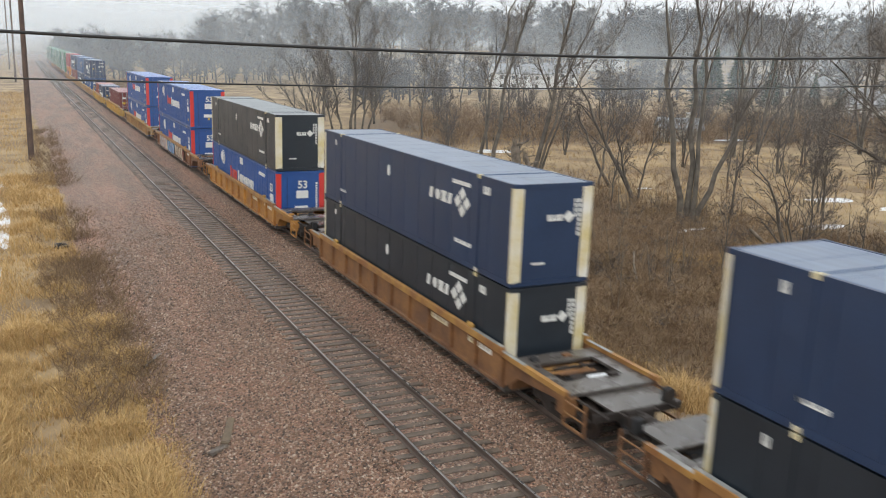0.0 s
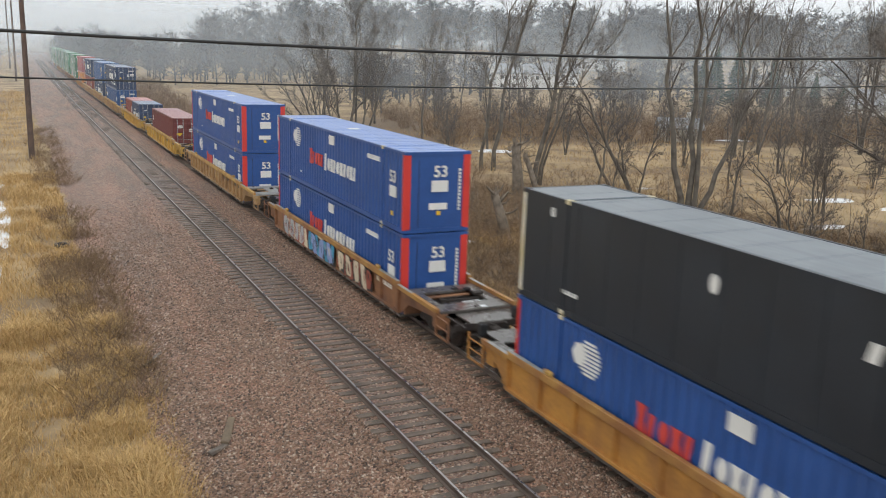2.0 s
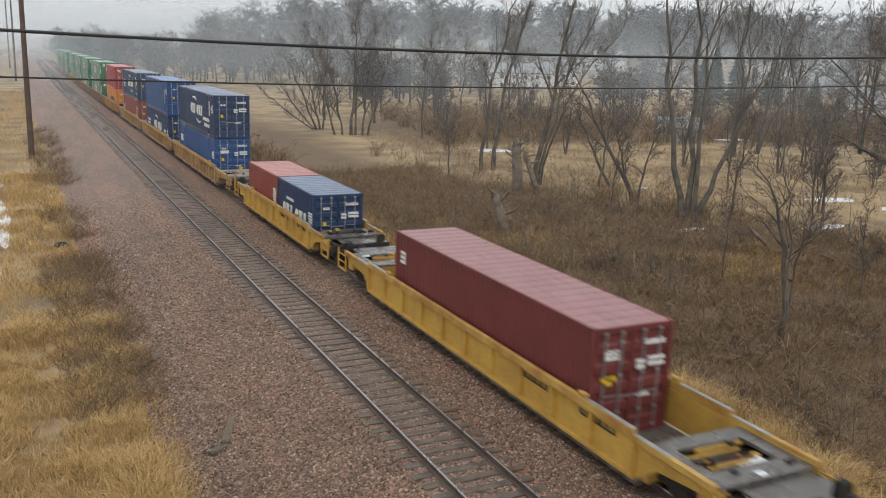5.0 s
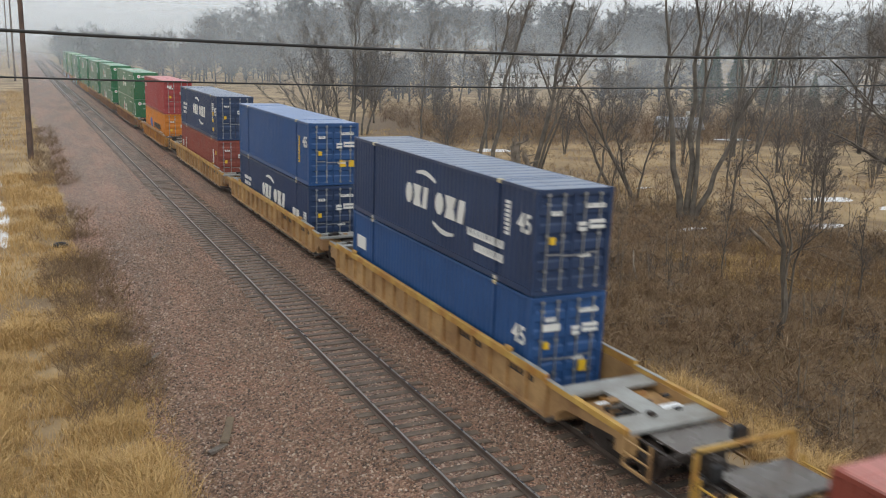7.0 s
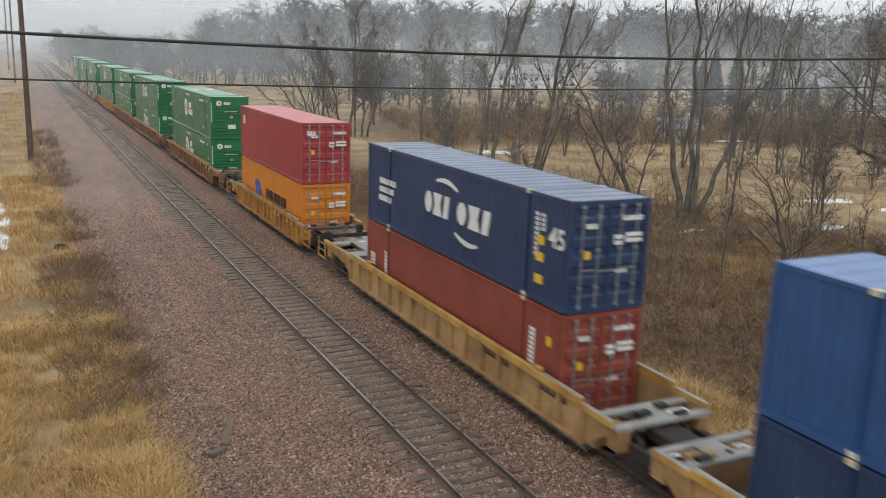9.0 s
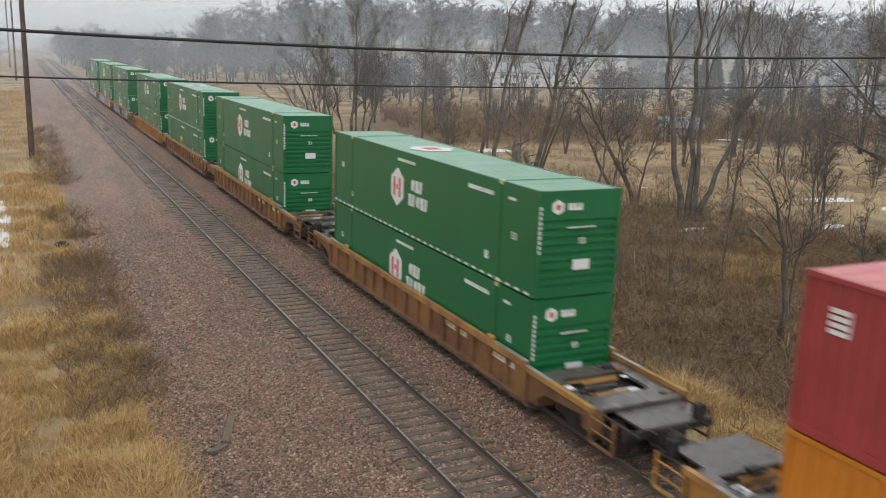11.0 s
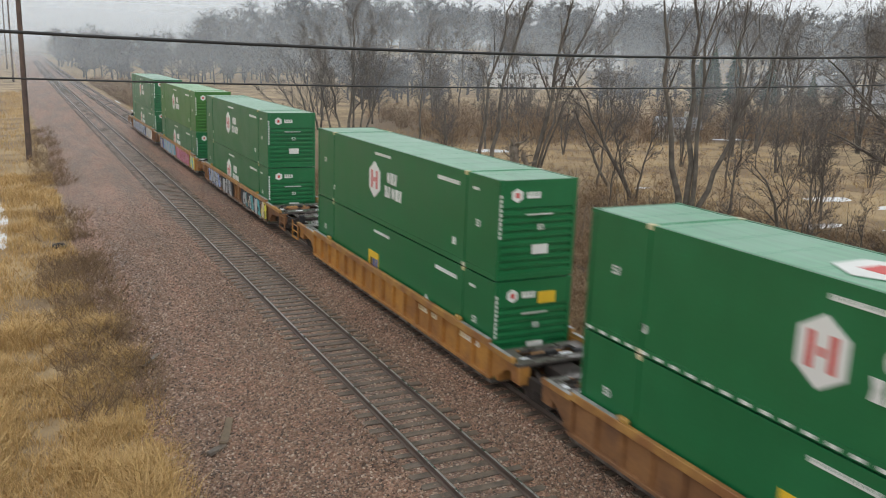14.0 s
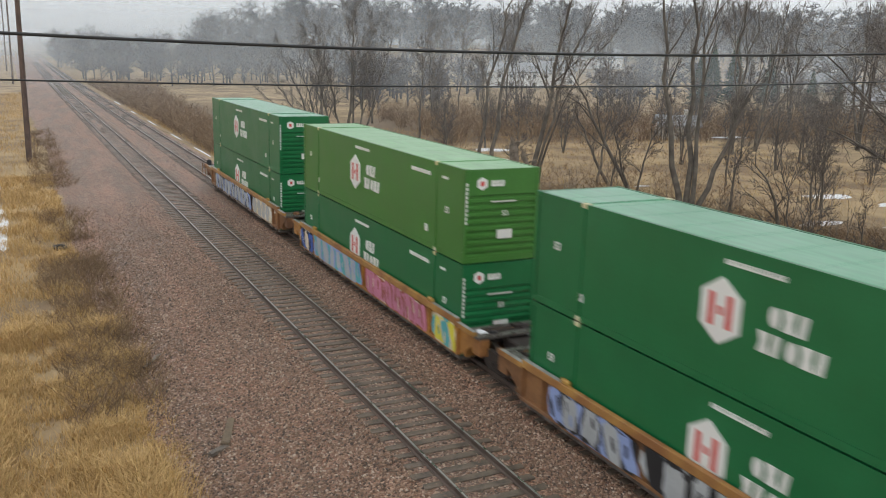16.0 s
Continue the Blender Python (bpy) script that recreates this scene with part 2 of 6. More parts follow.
def loose_stones():
    """Single stones of the ballast lying on top of the bed, where the camera is near."""
    g = np.random.default_rng(8)
    n = 120000
    y = 12.5 + 48 * g.random(n) ** 1.5
    x = g.uniform(-11.2, 2.6, n)
    d = np.minimum(np.abs(x), np.abs(x - NEAR_TRACK))
    keep = (d > 1.28) | (g.random(n) < 0.35)
    keep &= ~((np.abs(d - 0.7525) < 0.12))
    keep &= g.random(n) < np.clip((61 - y) / 28, 0, 1)
    x, y, d = x[keep], y[keep], d[keep]
    n = len(x)
    z = np.array([ballast_height(float(a), float(b)) for a, b in zip(x, y)]) + np.where(d < 1.28, 0.0, 0.006)
    r = g.uniform(0.02, 0.052, n)
    base = np.array([(1, 0, 0), (0, 1, 0), (-1, 0, 0), (0, -1, 0), (0, 0, 1), (0, 0, -1)], float)
    p = base[None] * r[:, None, None] * g.uniform(0.7, 1.35, (n, 6, 1)) + g.uniform(-0.3, 0.3, (n, 6, 3)) * r[:, None, None]
    t = g.uniform(0, 6.283, n)
    c, s = np.cos(t)[:, None], np.sin(t)[:, None]
    px, py = p[:, :, 0] * c - p[:, :, 1] * s, p[:, :, 0] * s + p[:, :, 1] * c
    tilt = g.uniform(-0.6, 0.6, n)[:, None]
    pz = p[:, :, 2] * 0.8 + px * tilt
    v = np.stack([px + x[:, None], py + y[:, None], pz + z[:, None]], 2).reshape(-1, 3)
    tri = np.array([(0, 1, 4), (1, 2, 4), (2, 3, 4), (3, 0, 4), (1, 0, 5), (2, 1, 5), (3, 2, 5), (0, 3, 5)])
    f = (tri[None] + 6 * np.arange(n)[:, None, None]).reshape(-1, 3)
    me = bpy.data.meshes.new("loose_ballast")
    me.vertices.add(len(v))
    me.vertices.foreach_set("co", v.ravel())
    me.loops.add(f.size)
    me.loops.foreach_set("vertex_index", f.ravel())
    me.polygons.add(len(f))
    me.polygons.foreach_set("loop_start", np.arange(0, f.size, 3))
    me.update(calc_edges=True)
    me.validate()
    m = bpy.data.materials.new("single_ballast_stones")
    m.use_nodes = True
    nn, l = m.node_tree.nodes, m.node_tree.links
    b = nn["Principled BSDF"]
    geo, ramp = nn.new("ShaderNodeNewGeometry"), nn.new("ShaderNodeValToRGB")
    tones = ((0.0, (0.055, 0.04, 0.032)), (0.3, (0.17, 0.11, 0.076)), (0.6, (0.265, 0.16, 0.108)), (0.85, (0.34, 0.23, 0.165)), (1.0, (0.50, 0.41, 0.33)))
    for q, _ in tones[1:-1]:
        ramp.color_ramp.elements.new(q)
    for k, (q, col) in zip(sorted(ramp.color_ramp.elements, key=lambda w: w.position), tones):
        k.color = (*col, 1)
    l.new(geo.outputs["Random Per Island"], ramp.inputs["Fac"])
    tc, nz, mul = nn.new("ShaderNodeTexCoord"), nn.new("ShaderNodeTexNoise"), nn.new("ShaderNodeMix")
    nz.inputs["Scale"].default_value, nz.inputs["Detail"].default_value = 0.4, 6
    l.new(tc.outputs["Object"], nz.inputs["Vector"])
    mul.data_type, mul.blend_type = "RGBA", "OVERLAY"
    mul.inputs["Factor"].default_value = 0.45
    l.new(ramp.outputs["Color"], mul.inputs["A"])
    l.new(nz.outputs["Fac"], mul.inputs["B"])
    l.new(mul.outputs["Result"], b.inputs["Base Color"])
    b.inputs["Roughness"].default_value = 0.45
    me.materials.append(m)
    tagged(new("loose_ballast", me), "loose wet reddish-grey ballast stones", "ballast", kind="stuff")


loose_stones()
# ---- the train ----
# how far the train has come, in metres, at each time
COME = ((0, 0), (2, 40.72), (4, 81.616), (6, 122.721), (8, 164.069), (10, 205.699), (12, 247.649), (14, 289.965), (16, 332.691))
MOVERS = []                  # thing, x, y at the start, z


def paint(name, base, rough=0.38, vary=0.16):
    return mat(name, base, rough, 0, vary, 0.9, 14, 0.05)


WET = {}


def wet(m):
    """The paint of a roof: paled by sky reflection put into the colour, under a film of rain."""
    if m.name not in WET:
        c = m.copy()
        c.name = "sky_pale_roof_" + m.name
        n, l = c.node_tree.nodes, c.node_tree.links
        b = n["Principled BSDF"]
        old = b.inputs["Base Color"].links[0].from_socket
        sky_sheen = n.new("ShaderNodeMix")
        sky_sheen.data_type = "RGBA"
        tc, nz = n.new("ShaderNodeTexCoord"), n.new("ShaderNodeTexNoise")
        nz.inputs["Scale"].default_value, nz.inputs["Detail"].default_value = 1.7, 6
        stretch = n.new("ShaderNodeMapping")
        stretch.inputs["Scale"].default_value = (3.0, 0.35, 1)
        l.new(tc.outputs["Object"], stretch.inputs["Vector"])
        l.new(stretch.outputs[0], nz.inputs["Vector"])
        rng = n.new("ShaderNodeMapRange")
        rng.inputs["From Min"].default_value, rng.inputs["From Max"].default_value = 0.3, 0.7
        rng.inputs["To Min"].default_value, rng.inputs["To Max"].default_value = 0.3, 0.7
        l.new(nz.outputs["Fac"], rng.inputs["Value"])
        l.new(rng.outputs["Result"], sky_sheen.inputs["Factor"])
        l.new(old, sky_sheen.inputs["A"])
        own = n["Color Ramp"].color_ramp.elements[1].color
        # the sky's sheen on the roof, painted as a paler own colour
        sky_sheen.inputs["B"].default_value = (*((0.06, 0.085, 0.095)[k] + 2.1 * own[k] for k in range(3)), 1)
        l.new(sky_sheen.outputs["Result"], b.inputs["Base Color"])
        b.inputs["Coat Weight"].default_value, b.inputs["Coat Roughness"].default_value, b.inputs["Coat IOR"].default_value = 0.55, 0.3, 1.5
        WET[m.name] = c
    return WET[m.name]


NAVY = paint("navy_container_paint", (0.019, 0.042, 0.098))
BLACKISH = paint("charcoal_container_paint", (0.02, 0.028, 0.038))
ROYAL = paint("royal_blue_container_paint", (0.024, 0.084, 0.285))
CMABLUE = paint("deep_blue_container_paint", (0.025, 0.05, 0.118))
MIDBLUE = paint("mid_blue_container_paint", (0.026, 0.085, 0.235))
OXIDE = paint("red_oxide_container_paint", (0.27, 0.062, 0.042), 0.5, 0.22)
MAROON = paint("maroon_container_paint", (0.17, 0.038, 0.035), 0.5, 0.2)
SCARLET = paint("faded_red_container_paint", (0.36, 0.05, 0.05), 0.45, 0.2)
ORANGE = paint("orange_container_paint", (0.62, 0.21, 0.02), 0.45, 0.15)
GREEN = paint("green_container_paint", (0.012, 0.15, 0.05), 0.35, 0.14)
LIME = paint("faded_green_container_paint", (0.055, 0.19, 0.035), 0.4, 0.14)
WHITE = paint("white_marking_paint", (0.74, 0.74, 0.71), 0.5, 0.1)
DIRTYWHITE = mat("scuffed_white_post_paint", (0.72, 0.70, 0.64), 0.5, 0, 0.3, 1.2, 18, 0.05, second=(0.62, 0.52, 0.26))
REDPOST = paint("bright_red_post_paint", (0.62, 0.045, 0.035), 0.45, 0.12)
REDMARK = paint("red_marking_paint", (0.58, 0.06, 0.05), 0.5, 0.1)
YELLOWMARK = paint("yellow_marking_paint", (0.75, 0.48, 0.03), 0.5, 0.1)
BLUEMARK = paint("blue_marking_paint", (0.03, 0.1, 0.4), 0.5, 0.1)
BLACKMARK = paint("black_marking_paint", (0.02, 0.02, 0.02), 0.5, 0.1)
GALV = mat("galvanised_rod", (0.38, 0.39, 0.39), 0.45, 0.6, 0.2, 3, 30, 0.05)
RUBBER = mat("dark_gap_steel", (0.03, 0.03, 0.032), 0.7, 0.2, 0.2, 3, 30, 0.1)


def corrugated(length, z0, z1, x, depth, pitch, side):
    """A wall in y with trapezoidal ribs; its outer face lies at x."""
    bm = bmesh.new()
    n = max(int(round(length / pitch)), 1)
    p = length / n
    line = []
    for i in range(n):
        for f, d in ((0.0, 0), (0.25, 0), (0.5, 1), (0.75, 1)):
            line.append(((i + f) * p, d * depth))
    line.append((length, 0))
    lo = [bm.verts.new((x - side * d, y, z0)) for y, d in line]
    hi = [bm.verts.new((x - side * d, y, z1)) for y, d in line]
    for i in range(len(line) - 1):
        q = (lo[i], lo[i + 1], hi[i + 1], hi[i])
        bm.faces.new(q if side > 0 else q[::-1])
    return bm


def ribbed_end(w, z0, z1, y, rows, depth=0.05):
    """An end wall across x with horizontal ribs pressed into it."""
    bm = bmesh.new()
    step = (z1 - z0) / rows
    pts = []
    for i in range(rows):
        for f, d in ((0.0, 0), (0.4, 0), (0.52, 1), (0.86, 1)):
            pts.append((z0 + (i + f) * step, d * depth))
    pts.append((z1, 0))
    a = [bm.verts.new((-w, y + d, z)) for z, d in pts]
    b = [bm.verts.new((w, y + d, z)) for z, d in pts]
    for i in range(len(pts) - 1):
        bm.faces.new((a[i], b[i], b[i + 1], a[i + 1]))
    return bm


FONT = {}


def comb(lo, hi, spine, teeth):
    """Outline of a strip with teeth: writing too small to read. lo, hi run along the teeth; teeth: starts and ends across them."""
    pts = [(lo, teeth[0][0]), (lo, teeth[-1][1])]
    for t0, t1 in reversed(teeth):
        pts += [(hi, t1), (hi, t0), (spine, t0)]
        if t0 > teeth[0][0]:
            pts.append((spine, [q for q in teeth if q[1] <= t0][-1][1]))
    return pts[:-1]


def line_outline(a0, a1, z0, z1, n, seed):
    """A single line as upright teeth on a thin base, several lines as level teeth on a thin spine."""
    r = random.Random(seed)
    if z1 - z0 < 0.24:
        p = (a1 - a0) / n
        teeth = [(a0 + i * p + p * 0.15, a0 + (i + 1) * p - p * r.uniform(0.12, 0.35)) for i in range(n)]
        return [(t, z) for z, t in comb(z0, z1, z0 + 0.3 * (z1 - z0), teeth)]
    k = int((z1 - z0) / 0.125)
    p = (z1 - z0) / k
    teeth = [(z0 + i * p + p * 0.18, z0 + (i + 1) * p - p * 0.18) for i in range(k)]
    return comb(a0, a1, a0 + 0.06 * (a1 - a0), teeth)


def slab(pts, flat, deep, end=False):
    """A flat shape with a little depth, on the side (across y and z) or on the end (across x and z)."""
    bm = bmesh.new()
    at = (lambda p, d: (p[0], d, p[1])) if end else (lambda p, d: (d, p[0], p[1]))
    v = [bm.verts.new(at(p, flat)) for p in pts]
    w = [bm.verts.new(at(p, deep)) for p in pts]
    bm.faces.new(v)
    for i in range(len(pts)):
        j = (i + 1) % len(pts)
        bm.faces.new((v[j], v[i], w[i], w[j]))
    bmesh.ops.recalc_face_normals(bm, faces=bm.faces[:])
    if bm.faces[0].normal.dot(Vector((0, -1, 0) if end else (-1, 0, 0))) < 0:
        bmesh.ops.reverse_faces(bm, faces=bm.faces[:])
    return bm


def figures(text):
    """A mesh of raised figures, one metre high, standing on the origin."""
    if text not in FONT:
        c = bpy.data.curves.new("figures", "FONT")
        c.body, c.extrude, c.size, c.align_x, c.offset = text, 0.006, 1.4, "CENTER", 0.03
        o = new("figures", c)
        dg = bpy.context.evaluated_depsgraph_get()
        FONT[text] = bpy.data.meshes.new_from_object(o.evaluated_get(dg))
        FONT[text].materials.append(WHITE)
        bpy.data.objects.remove(o)
    return FONT[text]


class Container:
    """A freight container under one empty; a runs back from its front end along the side, z up from its floor."""

    def __init__(self, front, length, z, width, height, label, group):
        self.front, self.ln, self.w, self.h = front, length, width / 2, height
        self.top = empty("freight_container", label, "container", group, pose(0, front, z))
        MOVERS.append((self.top, 0, front, z))

    def put(self, name, bm, m, label="", parent=None):
        return part(name, bm, m, parent or self.top, label)

    def skeleton(self, m, post, postmat, inner=True, stripe=0.33):
        w, h, ln = self.w, self.h, self.ln
        for s in (-1, 1):
            x0, x1 = sorted((s * w, s * (w - 0.09)))
            self.put("bottom_rail", block(x0, x1, 0.16, ln - 0.16, 0.0, 0.17), m)
            self.put("top_rail", block(x0, x1, 0.16, ln - 0.16, h - 0.10, h - 0.012), m)
            for y in (0.0, ln - post):
                x2, x3 = sorted((s * (w + 0.003), s * (w - stripe)))
                d = 0.0 if y == 0 else post - 0.09
                bm = block(x2, x3, y + d, y + d + 0.09, 0.11, h - 0.11, 0.008)
                x4, x5 = sorted((s * (w + 0.003), s * (w - 0.07)))
                box(bm, x4, x5, y + (0.09 if y == 0 else 0), y + (post if y == 0 else post - 0.09), 0.11, h - 0.11)
                self.put("corner_post", bm, postmat)
                for z in (0.0, h - 0.118):
                    x6, x7 = sorted((s * (w + 0.006), s * (w - 0.162)))
                    yy = -0.006 if y == 0 else ln - 0.172
                    self.put("corner_casting", block(x6, x7, yy, yy + 0.178, z, z + 0.118, 0.012), m)
            if inner:
                for a in (1.98, ln - 1.98 - 0.16):
                    x8, x9 = sorted((s * (w + 0.008), s * (w - 0.06)))
                    pst = self.put("inner_post", block(x8, x9, a, a + 0.10, 0.10, h - 0.08), m)
                    for z in (0.0, h - 0.115):
                        xa, xb = sorted((s * (w + 0.012), s * (w - 0.16)))
                        self.put("stacking_casting", block(xa, xb, a - 0.04, a + 0.138, z, z + 0.12, 0.012), DIRTYWHITE, parent=pst)
        for y in (0.0, ln - 0.1):
            self.put("end_sill", block(-w + 0.16, w - 0.16, y, y + 0.1, 0, 0.15), m)
            self.put("end_header", block(-w + 0.16, w - 0.16, y, y + 0.1, h - 0.13, h - 0.012), m)

    def roof(self, m, ribs=True, inner=False):
        """One sheet with shallow pressed ribs across it, folded down at its edges."""
        w, ln, h = self.w, self.ln, self.h
        n = int(ln / 0.55) if ribs else int(ln / 1.2)
        p, d = ln / n, 0.016 if ribs else 0.005
        line = [(0.01, h - 0.06)]
        for i in range(n):
            for f, k in ((0.02, 0), (0.12, 1), (0.88, 1), (0.98, 0)) if ribs else ((0.002, 0), (0.01, 1), (0.99, 1), (0.998, 0)):
                line.append(((i + f) * p if 0 < i + f < n else 0.01, h - 0.02 + k * d))
        line.append((ln - 0.01, h - 0.06))
        bm = bmesh.new()
        rows = [[bm.verts.new((x, y, z - (0.01 if abs(x) > w - 0.1 else 0))) for y, z in line] for x in (-w + 0.07, -w + 0.16, w - 0.16, w - 0.07)]
        for r0, r1 in zip(rows, rows[1:]):
            for i in range(len(line) - 1):
                bm.faces.new((r0[i], r1[i], r1[i + 1], r0[i + 1]))
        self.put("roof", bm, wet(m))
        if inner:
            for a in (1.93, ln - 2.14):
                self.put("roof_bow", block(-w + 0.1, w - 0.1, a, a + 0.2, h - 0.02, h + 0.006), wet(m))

    def plain_sides(self, m, seams=1.22):
        """Smooth plates in one sheet, parted by narrow upright grooves."""
        w, ln, h = self.w, self.ln, self.h
        n = int(ln / seams)
        p = (ln - 0.3) / n
        line = [(0.15, 0.0)]
        for i in range(1, n):
            y = 0.15 + i * p
            line += [(y - 0.014, 0.0), (y - 0.008, 0.012), (y + 0.008, 0.012), (y + 0.014, 0.0)]
        line.append((ln - 0.15, 0.0))
        for s in (-1, 1):
            bm = bmesh.new()
            lo = [bm.verts.new((s * (w - 0.012 - d), y, 0.16)) for y, d in line]
            hi = [bm.verts.new((s * (w - 0.012 - d), y, h - 0.09)) for y, d in line]
            for i in range(len(line) - 1):
                q = (lo[i], lo[i + 1], hi[i + 1], hi[i])
                bm.faces.new(q if s > 0 else q[::-1])
            self.put("side_panel", bm, m)

    def ribbed_sides(self, m, pitch=0.28, a0=0.15):
        w, ln, h = self.w, self.ln, self.h
        for s in (-1, 1):
            bm = corrugated(ln - 2 * a0, 0.16, h - 0.09, s * (w - 0.014), 0.045, pitch, s)
            bmesh.ops.translate(bm, verts=bm.verts[:], vec=(0, a0, 0))
            self.put("side_panel", bm, m)

    def flat_end(self, m, y=None):
        w, h, ln = self.w, self.h, self.ln
        self.put("end_panel", block(-w + 0.1, w - 0.1, 0.03, 0.07, 0.1, h - 0.1), m)
        self.put("end_panel", block(-w + 0.1, w - 0.1, ln - 0.07, ln - 0.03, 0.1, h - 0.1), m)

    def ribbed_front(self, m, rows=9):
        w, h, ln = self.w, self.h, self.ln
        self.put("end_panel", ribbed_end(w - 0.1, 0.13, h - 0.8, 0.012, rows), m)
        self.put("end_panel_top", block(-w + 0.1, w - 0.1, 0.015, 0.07, h - 0.8, h - 0.12), m)
        self.put("end_panel", block(-w + 0.1, w - 0.1, ln - 0.07, ln - 0.03, 0.1, h - 0.1), m)

    def doors(self, m, rods=GALV):
        w, h, ln = self.w, self.h, self.ln
        self.put("end_panel", block(-w + 0.1, w - 0.1, ln - 0.07, ln - 0.03, 0.1, h - 0.1), m)
        for s in (-1, 1):
            x0, x1 = sorted((s * 0.012, s * (w - 0.1)))
            bm = ribbed_end((x1 - x0) / 2 - 0.05, 0.2, h - 0.18, 0.045, 5, 0.035)
            bmesh.ops.translate(bm, verts=bm.verts[:], vec=((x0 + x1) / 2, 0, 0))
            leaf = self.put("door", bm, m)
            for q in ((x0, x0 + 0.06, 0.14, h - 0.12), (x1 - 0.06, x1, 0.14, h - 0.12), (x0 + 0.06, x1 - 0.06, 0.14, 0.21), (x0 + 0.06, x1 - 0.06, h - 0.19, h - 0.12)):
                self.put("door_stile", block(q[0], q[1], 0.035, 0.08, q[2], q[3]), m, parent=leaf)
            for f in (0.30, 0.74):
                xr = s * (w - 0.1) * f
                bm = bmesh.new()
                bmesh.ops.create_cone(bm, cap_ends=True, segments=8, radius1=0.024, radius2=0.024, depth=h - 0.2, matrix=Matrix.Translation((xr, 0.012, h / 2)))
                for z in (0.12, 0.62, h * 0.55, h - 0.45, h - 0.2):
                    box(bm, xr - 0.05, xr + 0.05, -0.012, 0.05, z, z + 0.07)
                self.put("lock_rod", bm, rods, "galvanised locking rod", leaf)
                self.put("door_handle", block(xr - (0.4 if s > 0 else 0), xr + (0 if s > 0 else 0.4), -0.02, 0.005, 1.02 + 0.1 * f, 1.06 + 0.1 * f), rods, parent=leaf)
            for k in range(4):
                z = 0.35 + k * (h - 0.8) / 3
                xh = s * (w - 0.13)
                self.put("hinge", block(xh - 0.06, xh + 0.06, 0.0, 0.03, z, z + 0.14), m, parent=leaf)

    def roof_plate(self, a, size, m, sides):
        """A flat marking on the roof."""
        bm = bmesh.new()
        bmesh.ops.create_cone(bm, cap_ends=True, segments=sides, radius1=size, radius2=size, depth=0.012, matrix=Matrix.Translation((0, a, self.h + 0.003)) @ Matrix.Rotation(math.pi / sides, 4, "Z"))
        return self.put("roof_marking", bm, m)

    def side_plate(self, name, a0, a1, z0, z1, m):
        return self.put(name, block(-self.w - 0.008, -self.w + 0.02, a0, a1, z0, z1), m)

    def end_plate(self, name, x0, x1, z0, z1, m, proud=0.012):
        return self.put(name, block(x0, x1, -proud, 0.03, z0, z1), m)

    def bars(self, a0, a1, z0, z1, n, m, seed=1, name="marking"):
        """A line of writing too small to read."""
        return self.put(name, slab(line_outline(a0, a1, z0, z1, n, seed), -self.w - 0.008, -self.w + 0.02), m)

    def end_bars(self, x0, x1, z0, z1, n, m, seed=1):
        return self.put("marking", slab(line_outline(x0, x1, z0, z1, n, seed), -0.014, 0.03, True), m)

    def wordmark(self, a0, a1, z0, z1, n, m, big=0):
        """A maker's name as a row of stout plain shapes of uneven width; the first may be taller."""
        rnd = random.Random(n)
        widths = [rnd.uniform(0.8, 1.2) for _ in range(n)]
        scale = (a1 - a0) / sum(widths)
        y = a1
        for i, wd in enumerate(widths):
            y0, y1 = y - wd * scale * 0.86, y
            lo, hi = z0 - (big * 0.3 if i == 0 else 0), z1 + (big if i == 0 else 0)
            t, mid, ym = (y1 - y0) * 0.2, (lo + hi) / 2, (y0 + y1) / 2
            kind = (i * 2 + n) % 3
            if kind == 0:           # an oval
                pts = [(ym + 0.46 * (y1 - y0) * math.cos(k * math.pi / 5), mid + 0.5 * (hi - lo) * math.sin(k * math.pi / 5)) for k in range(10)]
            elif kind == 1:         # a leaning bar
                pts = [(y1, lo), (y1 - t, hi), (y0 + t * 1.2, hi), (y0 + t * 2.2, lo)]
            else:                   # a waisted block
                pts = [(y1, lo), (y1 - t, mid), (y1, hi), (y0, hi), (y0 + t, mid), (y0, lo)]
            self.put("logo", slab(pts, -self.w - 0.009, -self.w + 0.02), m)
            y -= wd * scale

    def side_figures(self, text, a, z, size):
        o = new("size_marking", figures(text))
        o.parent = self.top
        o.matrix_basis = Matrix.Translation((-self.w - 0.004, a, z)) @ Matrix(((0, 0, -1, 0), (-1, 0, 0, 0), (0, 1, 0, 0), (0, 0, 0, 1))) @ Matrix.Diagonal((size, size, 1, 1))

    def end_figures(self, text, x, z, size):
        o = new("size_marking", figures(text))
        o.parent = self.top
        o.matrix_basis = Matrix.Translation((x, -0.008, z)) @ Matrix(((1, 0, 0, 0), (0, 0, -1, 0), (0, 1, 0, 0), (0, 0, 0, 1))) @ Matrix.Diagonal((size, size, 1, 1))

    def disc(self, name, a, z, ra, rz, n, m, proud=0.01, turn=0.0, end=False):
        """A flat round or many-sided mark on the side, or on the end with end=True."""
        bm = bmesh.new()
        pts = [(a + ra * math.cos(2 * math.pi * i / n + turn), z + rz * math.sin(2 * math.pi * i / n + turn)) for i in range(n)]
        if end:
            v = [bm.verts.new((p, -proud, q)) for p, q in pts]
            b = [bm.verts.new((p, 0.03, q)) for p, q in pts]
        else:
            v = [bm.verts.new((-self.w - proud, p, q)) for p, q in pts][::-1]
            b = [bm.verts.new((-self.w + 0.02, p, q)) for p, q in pts][::-1]
        bm.faces.new(v)
        for i in range(n):
            bm.faces.new((v[(i + 1) % n], v[i], b[i], b[(i + 1) % n]))
        bmesh.ops.recalc_face_normals(bm, faces=bm.faces[:])
        return self.put(name, bm, m)


G53 = "53-foot containers on the train"
